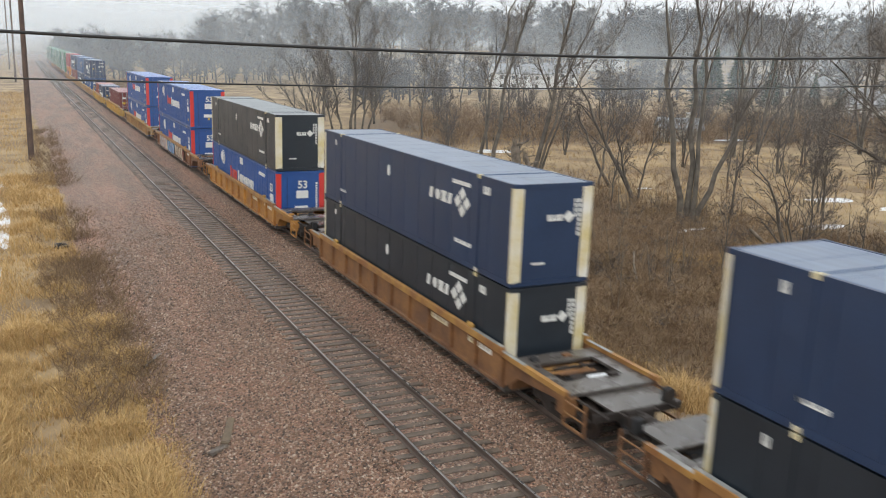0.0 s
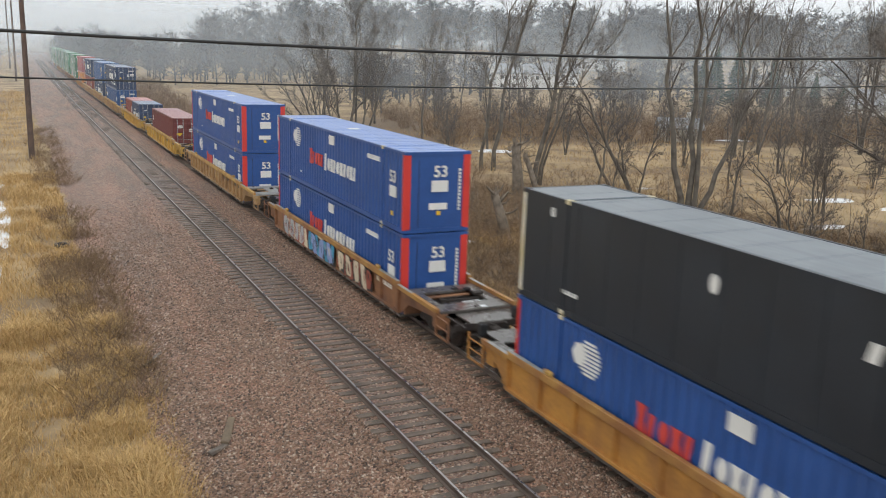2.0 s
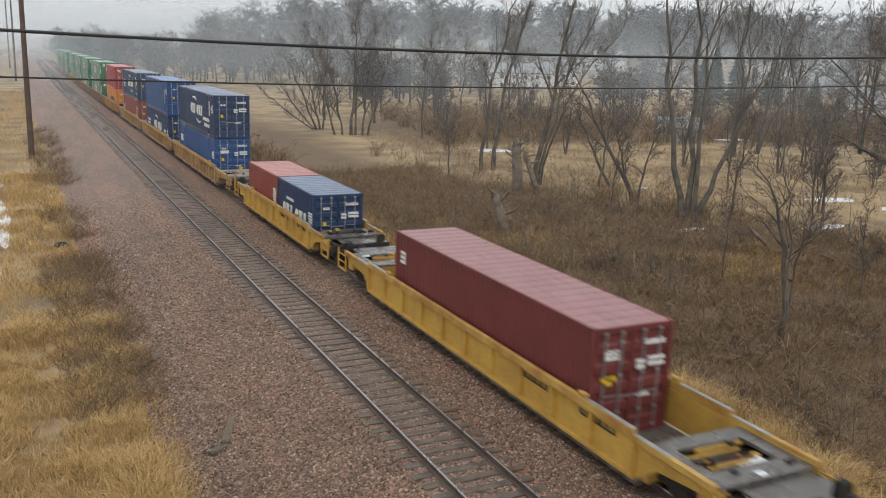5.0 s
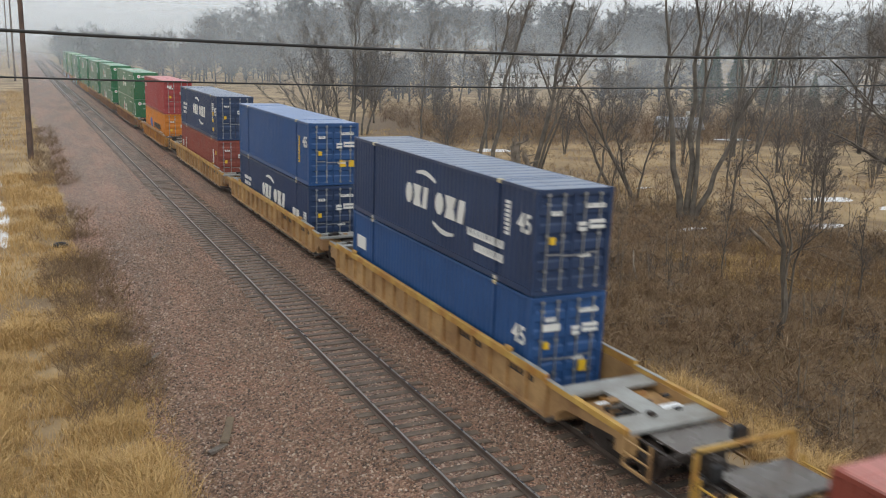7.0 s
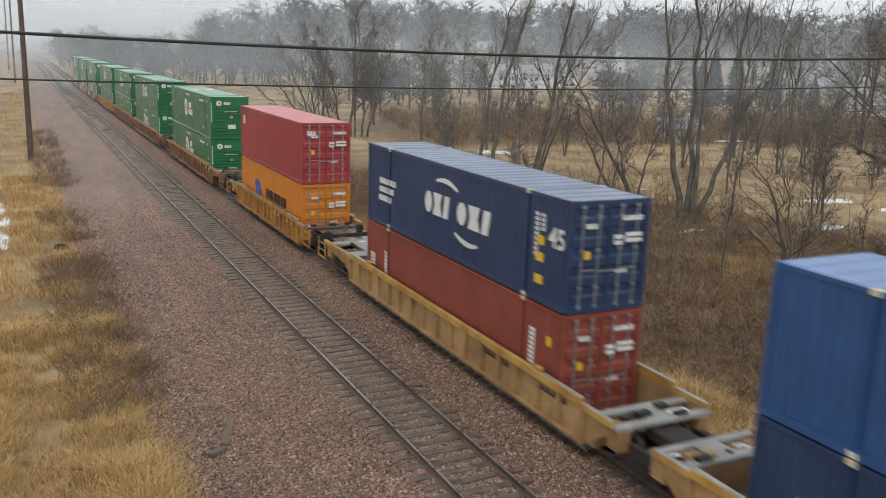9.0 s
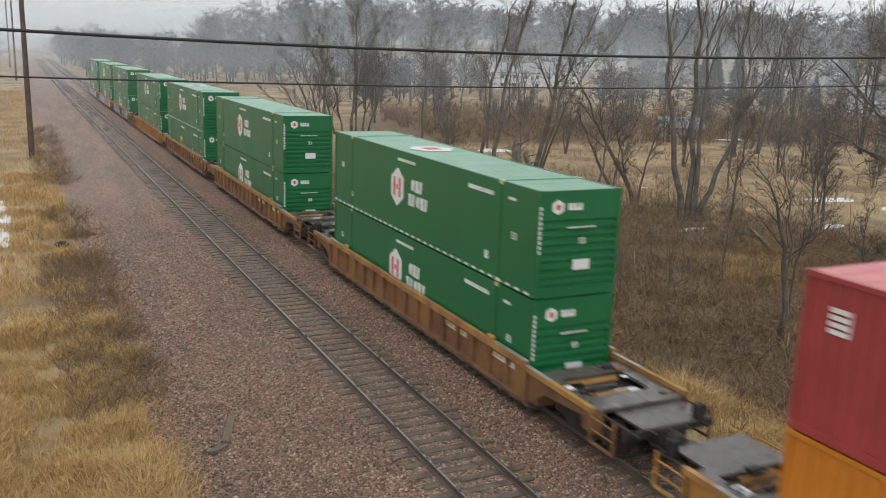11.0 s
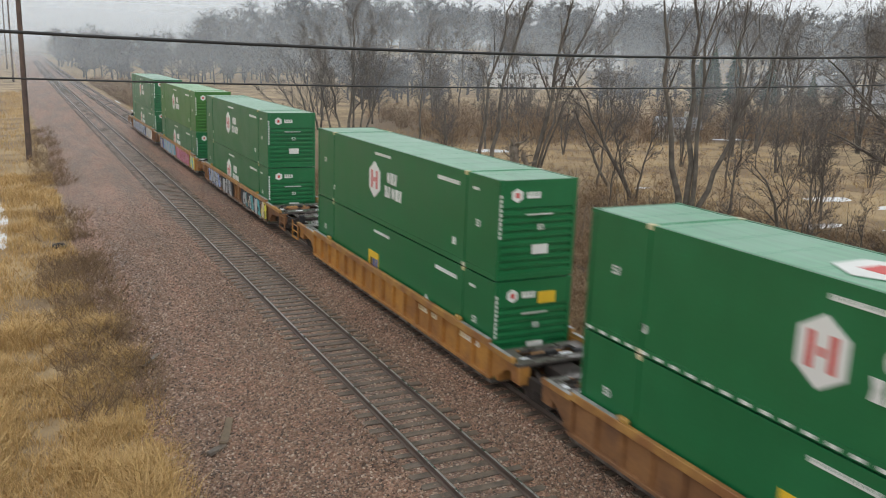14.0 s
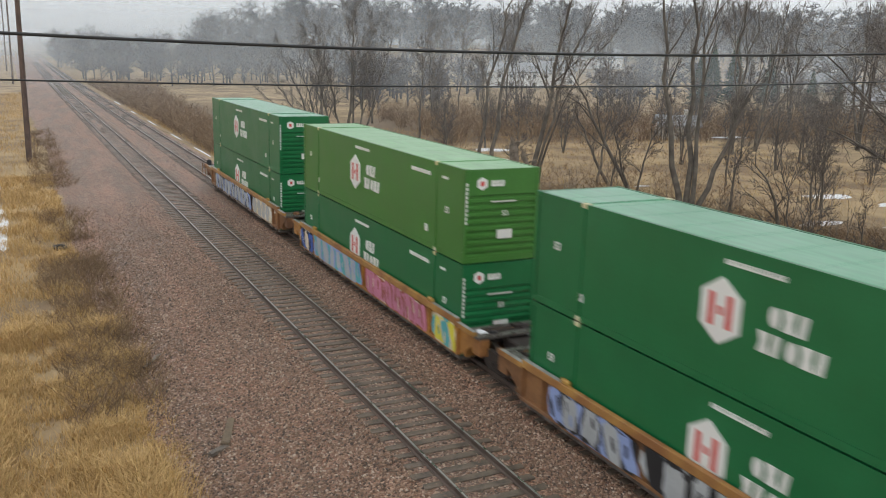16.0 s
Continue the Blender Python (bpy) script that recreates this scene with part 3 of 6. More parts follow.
GISO = "ocean containers on the train"
LOW, HIGH = 0.175, 3.108


def smooth53(front, z, colour, word):
    c = Container(front, 16.154, z, 2.591, 2.896, f"smooth {word} 53-foot freight container with scuffed white corner posts", G53)
    c.skeleton(colour, 0.13, DIRTYWHITE)
    c.roof(colour, False, True)
    c.plain_sides(colour)
    c.flat_end(colour)
    c.wordmark(3.6, 5.4, 1.72, 2.06, 4, WHITE)
    for da, dz in ((0, 0.26), (0, -0.26), (0.3, 0), (-0.3, 0)):
        c.disc("logo", 3.05 + da, 1.9 + dz, 0.22, 0.2, 4, WHITE)
    c.bars(2.55, 3.75, 2.42, 2.54, 12, WHITE, 3)
    c.bars(2.35, 3.5, 0.62, 0.74, 4, WHITE, 4)
    c.bars(13.4, 14.2, 0.55, 0.65, 3, WHITE, 5)
    c.bars(1.35, 1.75, 2.38, 2.6, 3, WHITE, 6)
    c.bars(14.6, 14.8, 2.38, 2.6, 2, WHITE, 6)
    c.disc("label_plate", 8.9, 2.1, 0.12, 0.2, 12, WHITE)
    c.end_bars(-0.2, 0.35, 1.83, 2.0, 4, WHITE, 8)
    c.disc("logo", 0.52, 1.93, 0.17, 0.17, 4, WHITE, 0.014, 0, True)
    c.end_bars(0.82, 0.9, 1.35, 2.45, 1, WHITE)
    c.end_bars(0.7, 0.76, 1.9, 2.45, 1, WHITE)
    c.end_bars(-0.62, -0.2, 0.6, 0.66, 6, WHITE, 9)


def ribbed53(front, z):
    c = Container(front, 16.154, z, 2.591, 2.896, "corrugated royal blue 53-foot freight container with bright red corner posts", G53)
    c.skeleton(ROYAL, 0.12, REDPOST, stripe=0.27)
    c.roof(ROYAL, True, True)
    c.ribbed_sides(ROYAL, 0.36)
    c.flat_end(ROYAL)
    c.wordmark(8.9, 10.85, 1.2, 1.72, 5, REDMARK, 0.12)
    c.wordmark(4.75, 8.75, 1.15, 1.68, 10, WHITE, 0.16)
    # striped globe
    for i in range(9):
        z0 = 1.72 + i * 0.1
        half = 0.45 * math.sqrt(max(1 - ((z0 - 2.12) / 0.46) ** 2, 0.02))
        c.side_plate("logo", 12.75 - half, 12.75 + half, z0, z0 + 0.055, WHITE)
    c.disc("logo", 13.15, 2.17, 0.3, 0.3, 6, WHITE, 0.012)
    c.side_plate("label_plate", 7.5, 8.15, 2.3, 2.68, WHITE)
    c.bars(2.3, 3.6, 2.28, 2.45, 9, WHITE, 2)
    c.side_figures("53", 1.0, 1.72, 0.42)
    c.side_plate("label_plate", 0.68, 1.28, 1.18, 1.58, WHITE)
    c.side_plate("label_plate", 0.95, 1.12, 0.5, 0.66, YELLOWMARK)
    c.bars(12.1, 12.4, 0.55, 0.62, 2, WHITE, 3)
    c.end_figures("53", 0.12, 2.0, 0.4)
    c.end_plate("label_plate", -0.22, 0.42, 1.46, 1.86, WHITE)
    c.end_plate("label_plate", -0.3, 0.4, 0.82, 1.05, WHITE)
    c.end_plate("label_plate", 0.0, 0.14, 0.62, 0.76, YELLOWMARK)
    c.end_bars(0.84, 0.93, 0.75, 2.3, 1, WHITE)
    if z == HIGH:
        c.roof_plate(8.6, 0.35, WHITE, 4)
    c.put("door_seam", block(-0.72, -0.70, 0.02, 0.034, 0.2, 2.6), RUBBER)


def green53(front, z, colour=GREEN, strip=False, plate=False):
    word = "faded lime green" if colour is LIME else "deep green"
    c = Container(front, 16.154, z, 2.591, 2.896, f"smooth {word} 53-foot freight container with white hexagon emblem", G53)
    c.skeleton(colour, 0.12, colour, stripe=0.12)
    c.roof(colour, False, True)
    c.plain_sides(colour, 16)
    c.ribbed_front(colour)
    if not plate:
        c.disc("logo", 9.4, 1.58, 0.62, 0.68, 6, WHITE, 0.01, math.pi / 2)
        for a0, a1, z0, z1 in ((9.08, 9.24, 1.25, 1.92), (9.56, 9.72, 1.25, 1.92), (9.33, 9.47, 1.5, 1.67)):
            c.side_plate("logo", a0, a1, z0, z1, REDMARK).location.x = -0.006
        c.wordmark(7.2, 8.2, 1.62, 2.02, 3, WHITE)
        c.wordmark(6.75, 8.4, 1.1, 1.5, 5, WHITE)
    else:
        c.side_plate("label_plate", 8.9, 9.9, 0.95, 1.75, YELLOWMARK)
        for k, m in enumerate((BLACKMARK, BLUEMARK, BLUEMARK)):
            c.side_plate("logo", 9.5 - 0.27 * k, 9.7 - 0.27 * k, 1.15, 1.5, m).location.x = -0.004
        c.disc("label_plate", 4.6, 1.1, 0.25, 0.25, 4, WHITE)
        c.end_plate("label_plate", 0.15, 0.75, 2.15, 2.5, YELLOWMARK)
    c.bars(7.9, 9.4, 2.52, 2.62, 16, WHITE, 1)
    c.bars(2.45, 4.0, 2.4, 2.52, 15, WHITE, 2)
    c.bars(1.2, 1.6, 2.43, 2.51, 5, WHITE, 3)
    c.side_figures("53", 1.2, 1.38, 0.2)
    c.bars(2.6, 2.85, 0.52, 0.75, 2, WHITE, 5)
    c.bars(13.9, 14.1, 0.5, 0.7, 2, WHITE, 5)
    c.side_figures("53", 15.1, 1.55, 0.2)
    c.disc("logo", -0.72, 2.45, 0.2, 0.2, 6, WHITE, 0.012, math.pi / 2, True)
    c.disc("logo", -0.72, 2.45, 0.09, 0.1, 4, REDMARK, 0.016, math.pi / 4, True)
    c.end_bars(-0.42, 0.05, 2.36, 2.54, 4, WHITE, 7)
    c.end_bars(-0.4, 0.5, 1.87, 1.91, 18, WHITE, 8)
    c.end_figures("53", 0.1, 1.44, 0.16)
    c.end_plate("label_plate", -0.15, 0.38, 0.72, 1.0, WHITE)
    c.end_bars(-c.w + 0.02, -c.w + 0.09, 1.2, 2.5, 1, WHITE, 9)
    if strip:
        bm = bmesh.new()
        for i in range(32):
            box(bm, -c.w - 0.01, -c.w + 0.02, 0.3 + i * 0.5, 0.55 + i * 0.5, 0.03, 0.1)
        tagged(c.put("reflective_strip", bm, WHITE, "broken white strip along the bottom rail"), kind="stuff")
    return c


def iso(front, length, z, height, colour, word, feet):
    c = Container(front, length, z, 2.44, height, f"corrugated {word} {feet}-foot ocean container with steel doors", GISO)
    c.skeleton(colour, 0.12, colour, feet == "45", 0.12)
    c.roof(colour, True, feet == "45")
    c.ribbed_sides(colour, 0.275)
    c.doors(colour)
    c.end_bars(0.35, 1.0, height - 0.55, height - 0.43, 7, WHITE, 2)
    c.end_bars(0.5, 1.0, height - 1.15, height - 0.85, 3, WHITE, 5)
    c.end_bars(0.15, 0.4, height - 1.2, height - 0.9, 2, WHITE, 6)
    c.end_bars(0.2, 0.6, height - 1.9, height - 1.82, 4, WHITE, 7)
    c.end_plate("label_plate", -0.75, -0.58, height - 1.5, height - 1.3, YELLOWMARK)
    c.end_bars(-0.75, -0.4, height - 0.72, height - 0.6, 3, WHITE, 8)
    return c


def blue_wordmark(c, lines=True, low=False):
    """Two arcs and a line of stout white blocks, with small lines of writing toward the rear."""
    h = 0.0
    c.wordmark(6.45, 8.5, 1.18 + h, 1.9 + h, 3, WHITE)
    c.wordmark(3.75, 6.15, 1.18 + h, 1.9 + h, 3, WHITE)
    for sgn, a, z in ((1, 6.9, 2.02), (-1, 5.5, 1.02)):
        mids = [(a + sgn * (-0.75 + 1.5 * k / 8), z + sgn * 0.36 * math.sin(math.pi * (0.15 + 0.55 * k / 8)), 0.025 + 0.05 * math.sin(math.pi * (k + 1) / 10)) for k in range(9)]
        c.put("logo", slab([(p, q + h) for p, q, h in mids] + [(p, q - h) for p, q, h in mids[::-1]], -c.w - 0.009, -c.w + 0.02), WHITE)
    if lines:
        for k in range(3):
            c.bars(11.0 + 0.2 * k, 12.6, 1.55 - 0.32 * k, 1.75 - 0.32 * k, 7 - k, WHITE, 20 + k)


smooth53(-3.98, LOW, BLACKISH, "charcoal")
smooth53(-3.98, HIGH, NAVY, "navy blue")
smooth53(20.15, LOW, BLACKISH, "charcoal")
smooth53(20.15, HIGH, NAVY, "navy blue")
ribbed53(44.25, LOW)
smooth53(44.25, HIGH, BLACKISH, "charcoal")
for f0 in (68.4, 92.5):
    ribbed53(f0, LOW)
    ribbed53(f0, HIGH)

c = iso(118.4, 12.192, LOW, 2.896, MAROON, "maroon", "40")
c.end_bars(-0.85, -0.35, 2.05, 2.25, 3, WHITE, 11)
c.end_plate("label_plate", -0.9, -0.45, 1.5, 1.62, YELLOWMARK)
c.bars(11.3, 11.7, 1.8, 2.3, 1, WHITE)
c.side_plate("label_plate", 0.2, 0.45, 0.9, 1.2, YELLOWMARK)
c = iso(140.4, 6.058, LOW, 2.591, CMABLUE, "deep blue", "20")
c.wordmark(3.2, 5.1, 0.9, 1.5, 3, WHITE)
c.wordmark(0.9, 2.95, 0.9, 1.5, 3, WHITE)
c.side_plate("logo", 3.2, 4.4, 1.72, 1.85, WHITE)
c.bars(0.2, 0.75, 0.9, 1.7, 2, WHITE, 4)
c = iso(146.62, 6.058, LOW, 2.591, OXIDE, "red oxide", "20")
c.bars(0.3, 0.75, 0.8, 1.9, 2, WHITE, 4)

c = iso(162.45, 13.716, LOW, 2.896, MIDBLUE, "mid blue", "45")
c.side_plate("label_plate", 12.3, 13.2, 1.5, 2.0, WHITE)
c.side_figures("45", 0.55, 1.5, 0.52)
c.end_plate("label_plate", 0.45, 0.7, 0.62, 0.95, YELLOWMARK)
c.end_plate("label_plate", -0.8, -0.25, 1.9, 2.1, WHITE)
c = iso(162.45, 13.716, HIGH, 2.896, CMABLUE, "deep blue", "45")
blue_wordmark(c, False)
for k in range(2):
    c.bars(1.6, 3.9 - 0.5 * k, 0.95 - 0.4 * k, 1.18 - 0.4 * k, 9 - k, WHITE, 30 + k)
c.bars(1.35, 1.6, 1.4, 2.4, 1, WHITE)
c.side_figures("45", 0.55, 1.66, 0.52)
c = iso(182.2, 13.716, LOW, 2.896, CMABLUE, "deep blue", "45")
blue_wordmark(c)
c.bars(0.4, 0.8, 0.7, 1.6, 2, WHITE)
c.side_plate("label_plate", 1.6, 2.6, 1.0, 1.5, WHITE)
c = iso(182.2, 13.716, HIGH, 2.896, MIDBLUE, "mid blue", "45")
c.end_plate("label_plate", 0.3, 0.6, 0.85, 1.15, YELLOWMARK)
c.end_plate("label_plate", 0.75, 1.0, 0.85, 1.15, YELLOWMARK)
c.side_figures("45", 0.55, 1.75, 0.5)
c.bars(1.45, 1.6, 0.9, 2.2, 1, YELLOWMARK)
c = iso(202.35, 13.716, LOW, 2.896, OXIDE, "red oxide", "45")
c.bars(11.6, 11.9, 0.9, 2.0, 1, WHITE)
c.bars(12.9, 13.3, 1.2, 1.7, 1, WHITE)
c.bars(1.35, 1.6, 0.9, 2.2, 1, WHITE)
c.side_plate("label_plate", 0.55, 0.75, 1.9, 2.15, YELLOWMARK)
c = iso(202.35, 13.716, HIGH, 2.896, CMABLUE, "deep blue", "45")
blue_wordmark(c)
c.bars(1.45, 1.6, 1.2, 2.4, 1, WHITE)
c.bars(1.15, 1.3, 1.9, 2.4, 1, WHITE)
for z0 in (0.5, 1.1, 1.55):
    c.side_plate("label_plate", 1.15, 1.5, z0, z0 + 0.24, YELLOWMARK)
c.side_figures("45", 0.55, 1.6, 0.52)
c = iso(224.8, 12.192, LOW, 2.896, ORANGE, "bright orange", "40")
c.wordmark(2.6, 6.6, 1.25, 1.75, 10, BLACKMARK)
c.disc("logo", 8.4, 1.6, 0.6, 0.4, 8, BLUEMARK)
c.disc("logo", 8.0, 1.25, 0.45, 0.3, 8, BLUEMARK, 0.012)
c = iso(224.8, 12.192, HIGH, 2.896, SCARLET, "faded red", "40")
c.end_bars(-0.95, -0.5, 2.3, 2.5, 3, WHITE, 12)
c.bars(11.2, 11.6, 1.9, 2.4, 2, WHITE)

for f0, lo, hi, strip, plate in ((245.5, GREEN, GREEN, True, False), (269.6, GREEN, GREEN, False, False), (290.3, GREEN, GREEN, True, True), (310.8, GREEN, GREEN, False, True),
                                 (335.45, GREEN, GREEN, False, False), (355.6, GREEN, LIME, False, False), (375.9, GREEN, GREEN, False, False)):
    green53(f0, LOW, lo, plate=plate)
    c = green53(f0, HIGH, hi, strip)
    if strip:
        c.roof_plate(9.4, 0.85, WHITE, 6)
        c.roof_plate(9.4, 0.4, REDMARK, 4).location.z = 0.006
# ---- well cars ----
def rusty(name, base, rust):
    return mat(name, base, 0.62, 0, 0.3, 1.1, 10, 0.25, second=rust)


CARPAINT = {
    "orange": rusty("rusty_orange_car_paint", (0.27, 0.13, 0.05), (0.14, 0.068, 0.036)),
    "amber": rusty("amber_car_paint", (0.46, 0.22, 0.045), (0.27, 0.12, 0.04)),
    "brown": rusty("brown_rusted_car_paint", (0.28, 0.13, 0.06), (0.13, 0.06, 0.035)),
    "tan": rusty("tan_weathered_car_paint", (0.44, 0.275, 0.12), (0.26, 0.145, 0.065)),
    "yellow": rusty("bright_yellow_car_paint", (0.56, 0.34, 0.065), (0.42, 0.24, 0.05)),
}
CHORD = mat("yellow_top_chord_paint", (0.52, 0.33, 0.085), 0.55, 0, 0.3, 1.3, 12, 0.15, second=(0.36, 0.17, 0.04))
RUSTCHORD = mat("rust_streaked_chord_paint", (0.41, 0.22, 0.06), 0.55, 0, 0.3, 1.3, 12, 0.15, second=(0.25, 0.11, 0.04))
DECK = mat("grey_wet_steel_deck", (0.12, 0.11, 0.10), 0.28, 0.0, 0.3, 1.6, 18, 0.2, second=(0.10, 0.085, 0.075))
PALEDECK = mat("pale_grey_painted_deck", (0.33, 0.34, 0.33), 0.4, 0.0, 0.3, 1.4, 16, 0.2, second=(0.2, 0.19, 0.17))
TRUCKSTEEL = mat("grimy_truck_steel", (0.045, 0.035, 0.03), 0.75, 0.2, 0.3, 3, 25, 0.3)
WHEEL = mat("worn_wheel_steel", (0.09, 0.07, 0.06), 0.5, 0.6, 0.3, 3, 25, 0.1)
SNOW = mat("old_wet_snow", (0.78, 0.80, 0.82), 0.7, 0, 0.12, 2, 20, 0.3)


def drum(bm, x0, x1, y, z, r, seg=18):
    """A disc or axle lying along x."""
    bmesh.ops.create_cone(bm, cap_ends=True, segments=seg, radius1=r, radius2=r, depth=abs(x1 - x0),
                          matrix=Matrix.Translation(((x0 + x1) / 2, y, z)) @ Matrix.Rotation(math.pi / 2, 4, "Y"))


def truck(parent, y):
    """Two-axle truck: cast side frames, bolster, springs, and wheel sets on the rails."""
    t = part("truck", block(-0.95, 0.95, y - 0.2, y + 0.2, 0.45, 0.72, 0.02), TRUCKSTEEL, parent, "grimy two-axle freight truck")
    for s in (-1, 1):
        x0, x1 = sorted((s * 0.92, s * 1.08))
        prof = [(-1.25, 0.38), (-1.25, 0.58), (-0.5, 0.8), (0.5, 0.8), (1.25, 0.58), (1.25, 0.38), (0.75, 0.42), (0.4, 0.22), (-0.4, 0.22), (-0.75, 0.42)]
        bm = bmesh.new()
        a = [bm.verts.new((x0, y + p, q)) for p, q in prof]
        b = [bm.verts.new((x1, y + p, q)) for p, q in prof]
        for i in range(len(prof)):
            j = (i + 1) % len(prof)
            bm.faces.new((a[i], a[j], b[j], b[i]))
        bm.faces.new(a), bm.faces.new(b)
        bmesh.ops.recalc_face_normals(bm, faces=bm.faces[:])
        part("side_frame", bm, TRUCKSTEEL, t)
        bm = bmesh.new()
        for k in (-0.18, 0, 0.18):
            bmesh.ops.create_cone(bm, cap_ends=True, segments=8, radius1=0.07, radius2=0.07, depth=0.25, matrix=Matrix.Translation((s * 1.1, y + k, 0.42)))
        part("springs", bm, TRUCKSTEEL, t)
    for d in (-0.89, 0.89):
        bm = bmesh.new()
        drum(bm, -1.1, 1.1, y + d, 0.46, 0.08, 10)
        for s in (-1, 1):
            drum(bm, s * 0.68, s * 0.80, y + d, 0.46, 0.455, 24)
            drum(bm, s * 0.66, s * 0.685, y + d, 0.46, 0.485, 24)
        part("wheel_set", bm, WHEEL, t)


def graffiti(parent, y0, y1, seed, colours):
    """Sprayed bubble shapes that cannot be read: outlined, overlapping blobs of colour along the side sill."""
    r = random.Random(seed)

    def blob(y, z, ry, rz, x, m, under):
        bm = bmesh.new()
        n, lean, sq = 13, r.uniform(-0.1, 0.55), r.uniform(0.35, 0.8)
        pts = []
        for i in range(n):
            t = 2 * math.pi * i / n
            c, s = math.cos(t), math.sin(t)
            k = 1 + (0.0 if under is None else r.uniform(-0.24, 0.16))
            dz = rz * k * math.copysign(abs(s) ** sq, s)
            pts.append((y + ry * k * math.copysign(abs(c) ** sq, c) + lean * dz, min(max(z + dz, 0.31), 1.2)))
        f = [bm.verts.new((x, p, q)) for p, q in pts]
        b = [bm.verts.new((x + 0.02, p, q)) for p, q in pts]
        bm.faces.new(f)
        for i in range(n):
            bm.faces.new((f[(i + 1) % n], f[i], b[i], b[(i + 1) % n]))
        bmesh.ops.recalc_face_normals(bm, faces=bm.faces[:])
        return part("graffiti_stroke" if under else "graffiti", bm, m, under or parent)

    ground_coat = blob((y0 + y1) / 2, 0.75, (y1 - y0) / 2, 0.46, -1.494, colours[0], None)
    tagged(ground_coat, "sprayed graffiti in bright colours")
    y, k = y0 + 0.25, 0
    while y < y1 - 0.2:
        ry, rz, z = r.uniform(0.24, 0.36), r.uniform(0.4, 0.5), 0.76 + r.uniform(-0.04, 0.04)
        m = colours[2 + k % (len(colours) - 2)]
        x = -1.498 - 0.006 * (k % 2)
        blob(y, z, ry + 0.06, rz + 0.05, x, colours[1], ground_coat)
        blob(y, z, ry, rz, x - 0.003, m, ground_coat)
        for j in range(r.choice((1, 2, 2))):
            blob(y + r.uniform(-0.12, 0.12), z + r.uniform(-0.16, 0.16), r.uniform(0.03, 0.07), r.uniform(0.1, 0.24), x - 0.005, colours[r.choice((0, 1))], ground_coat)
        y += ry * 1.55
        k += 1


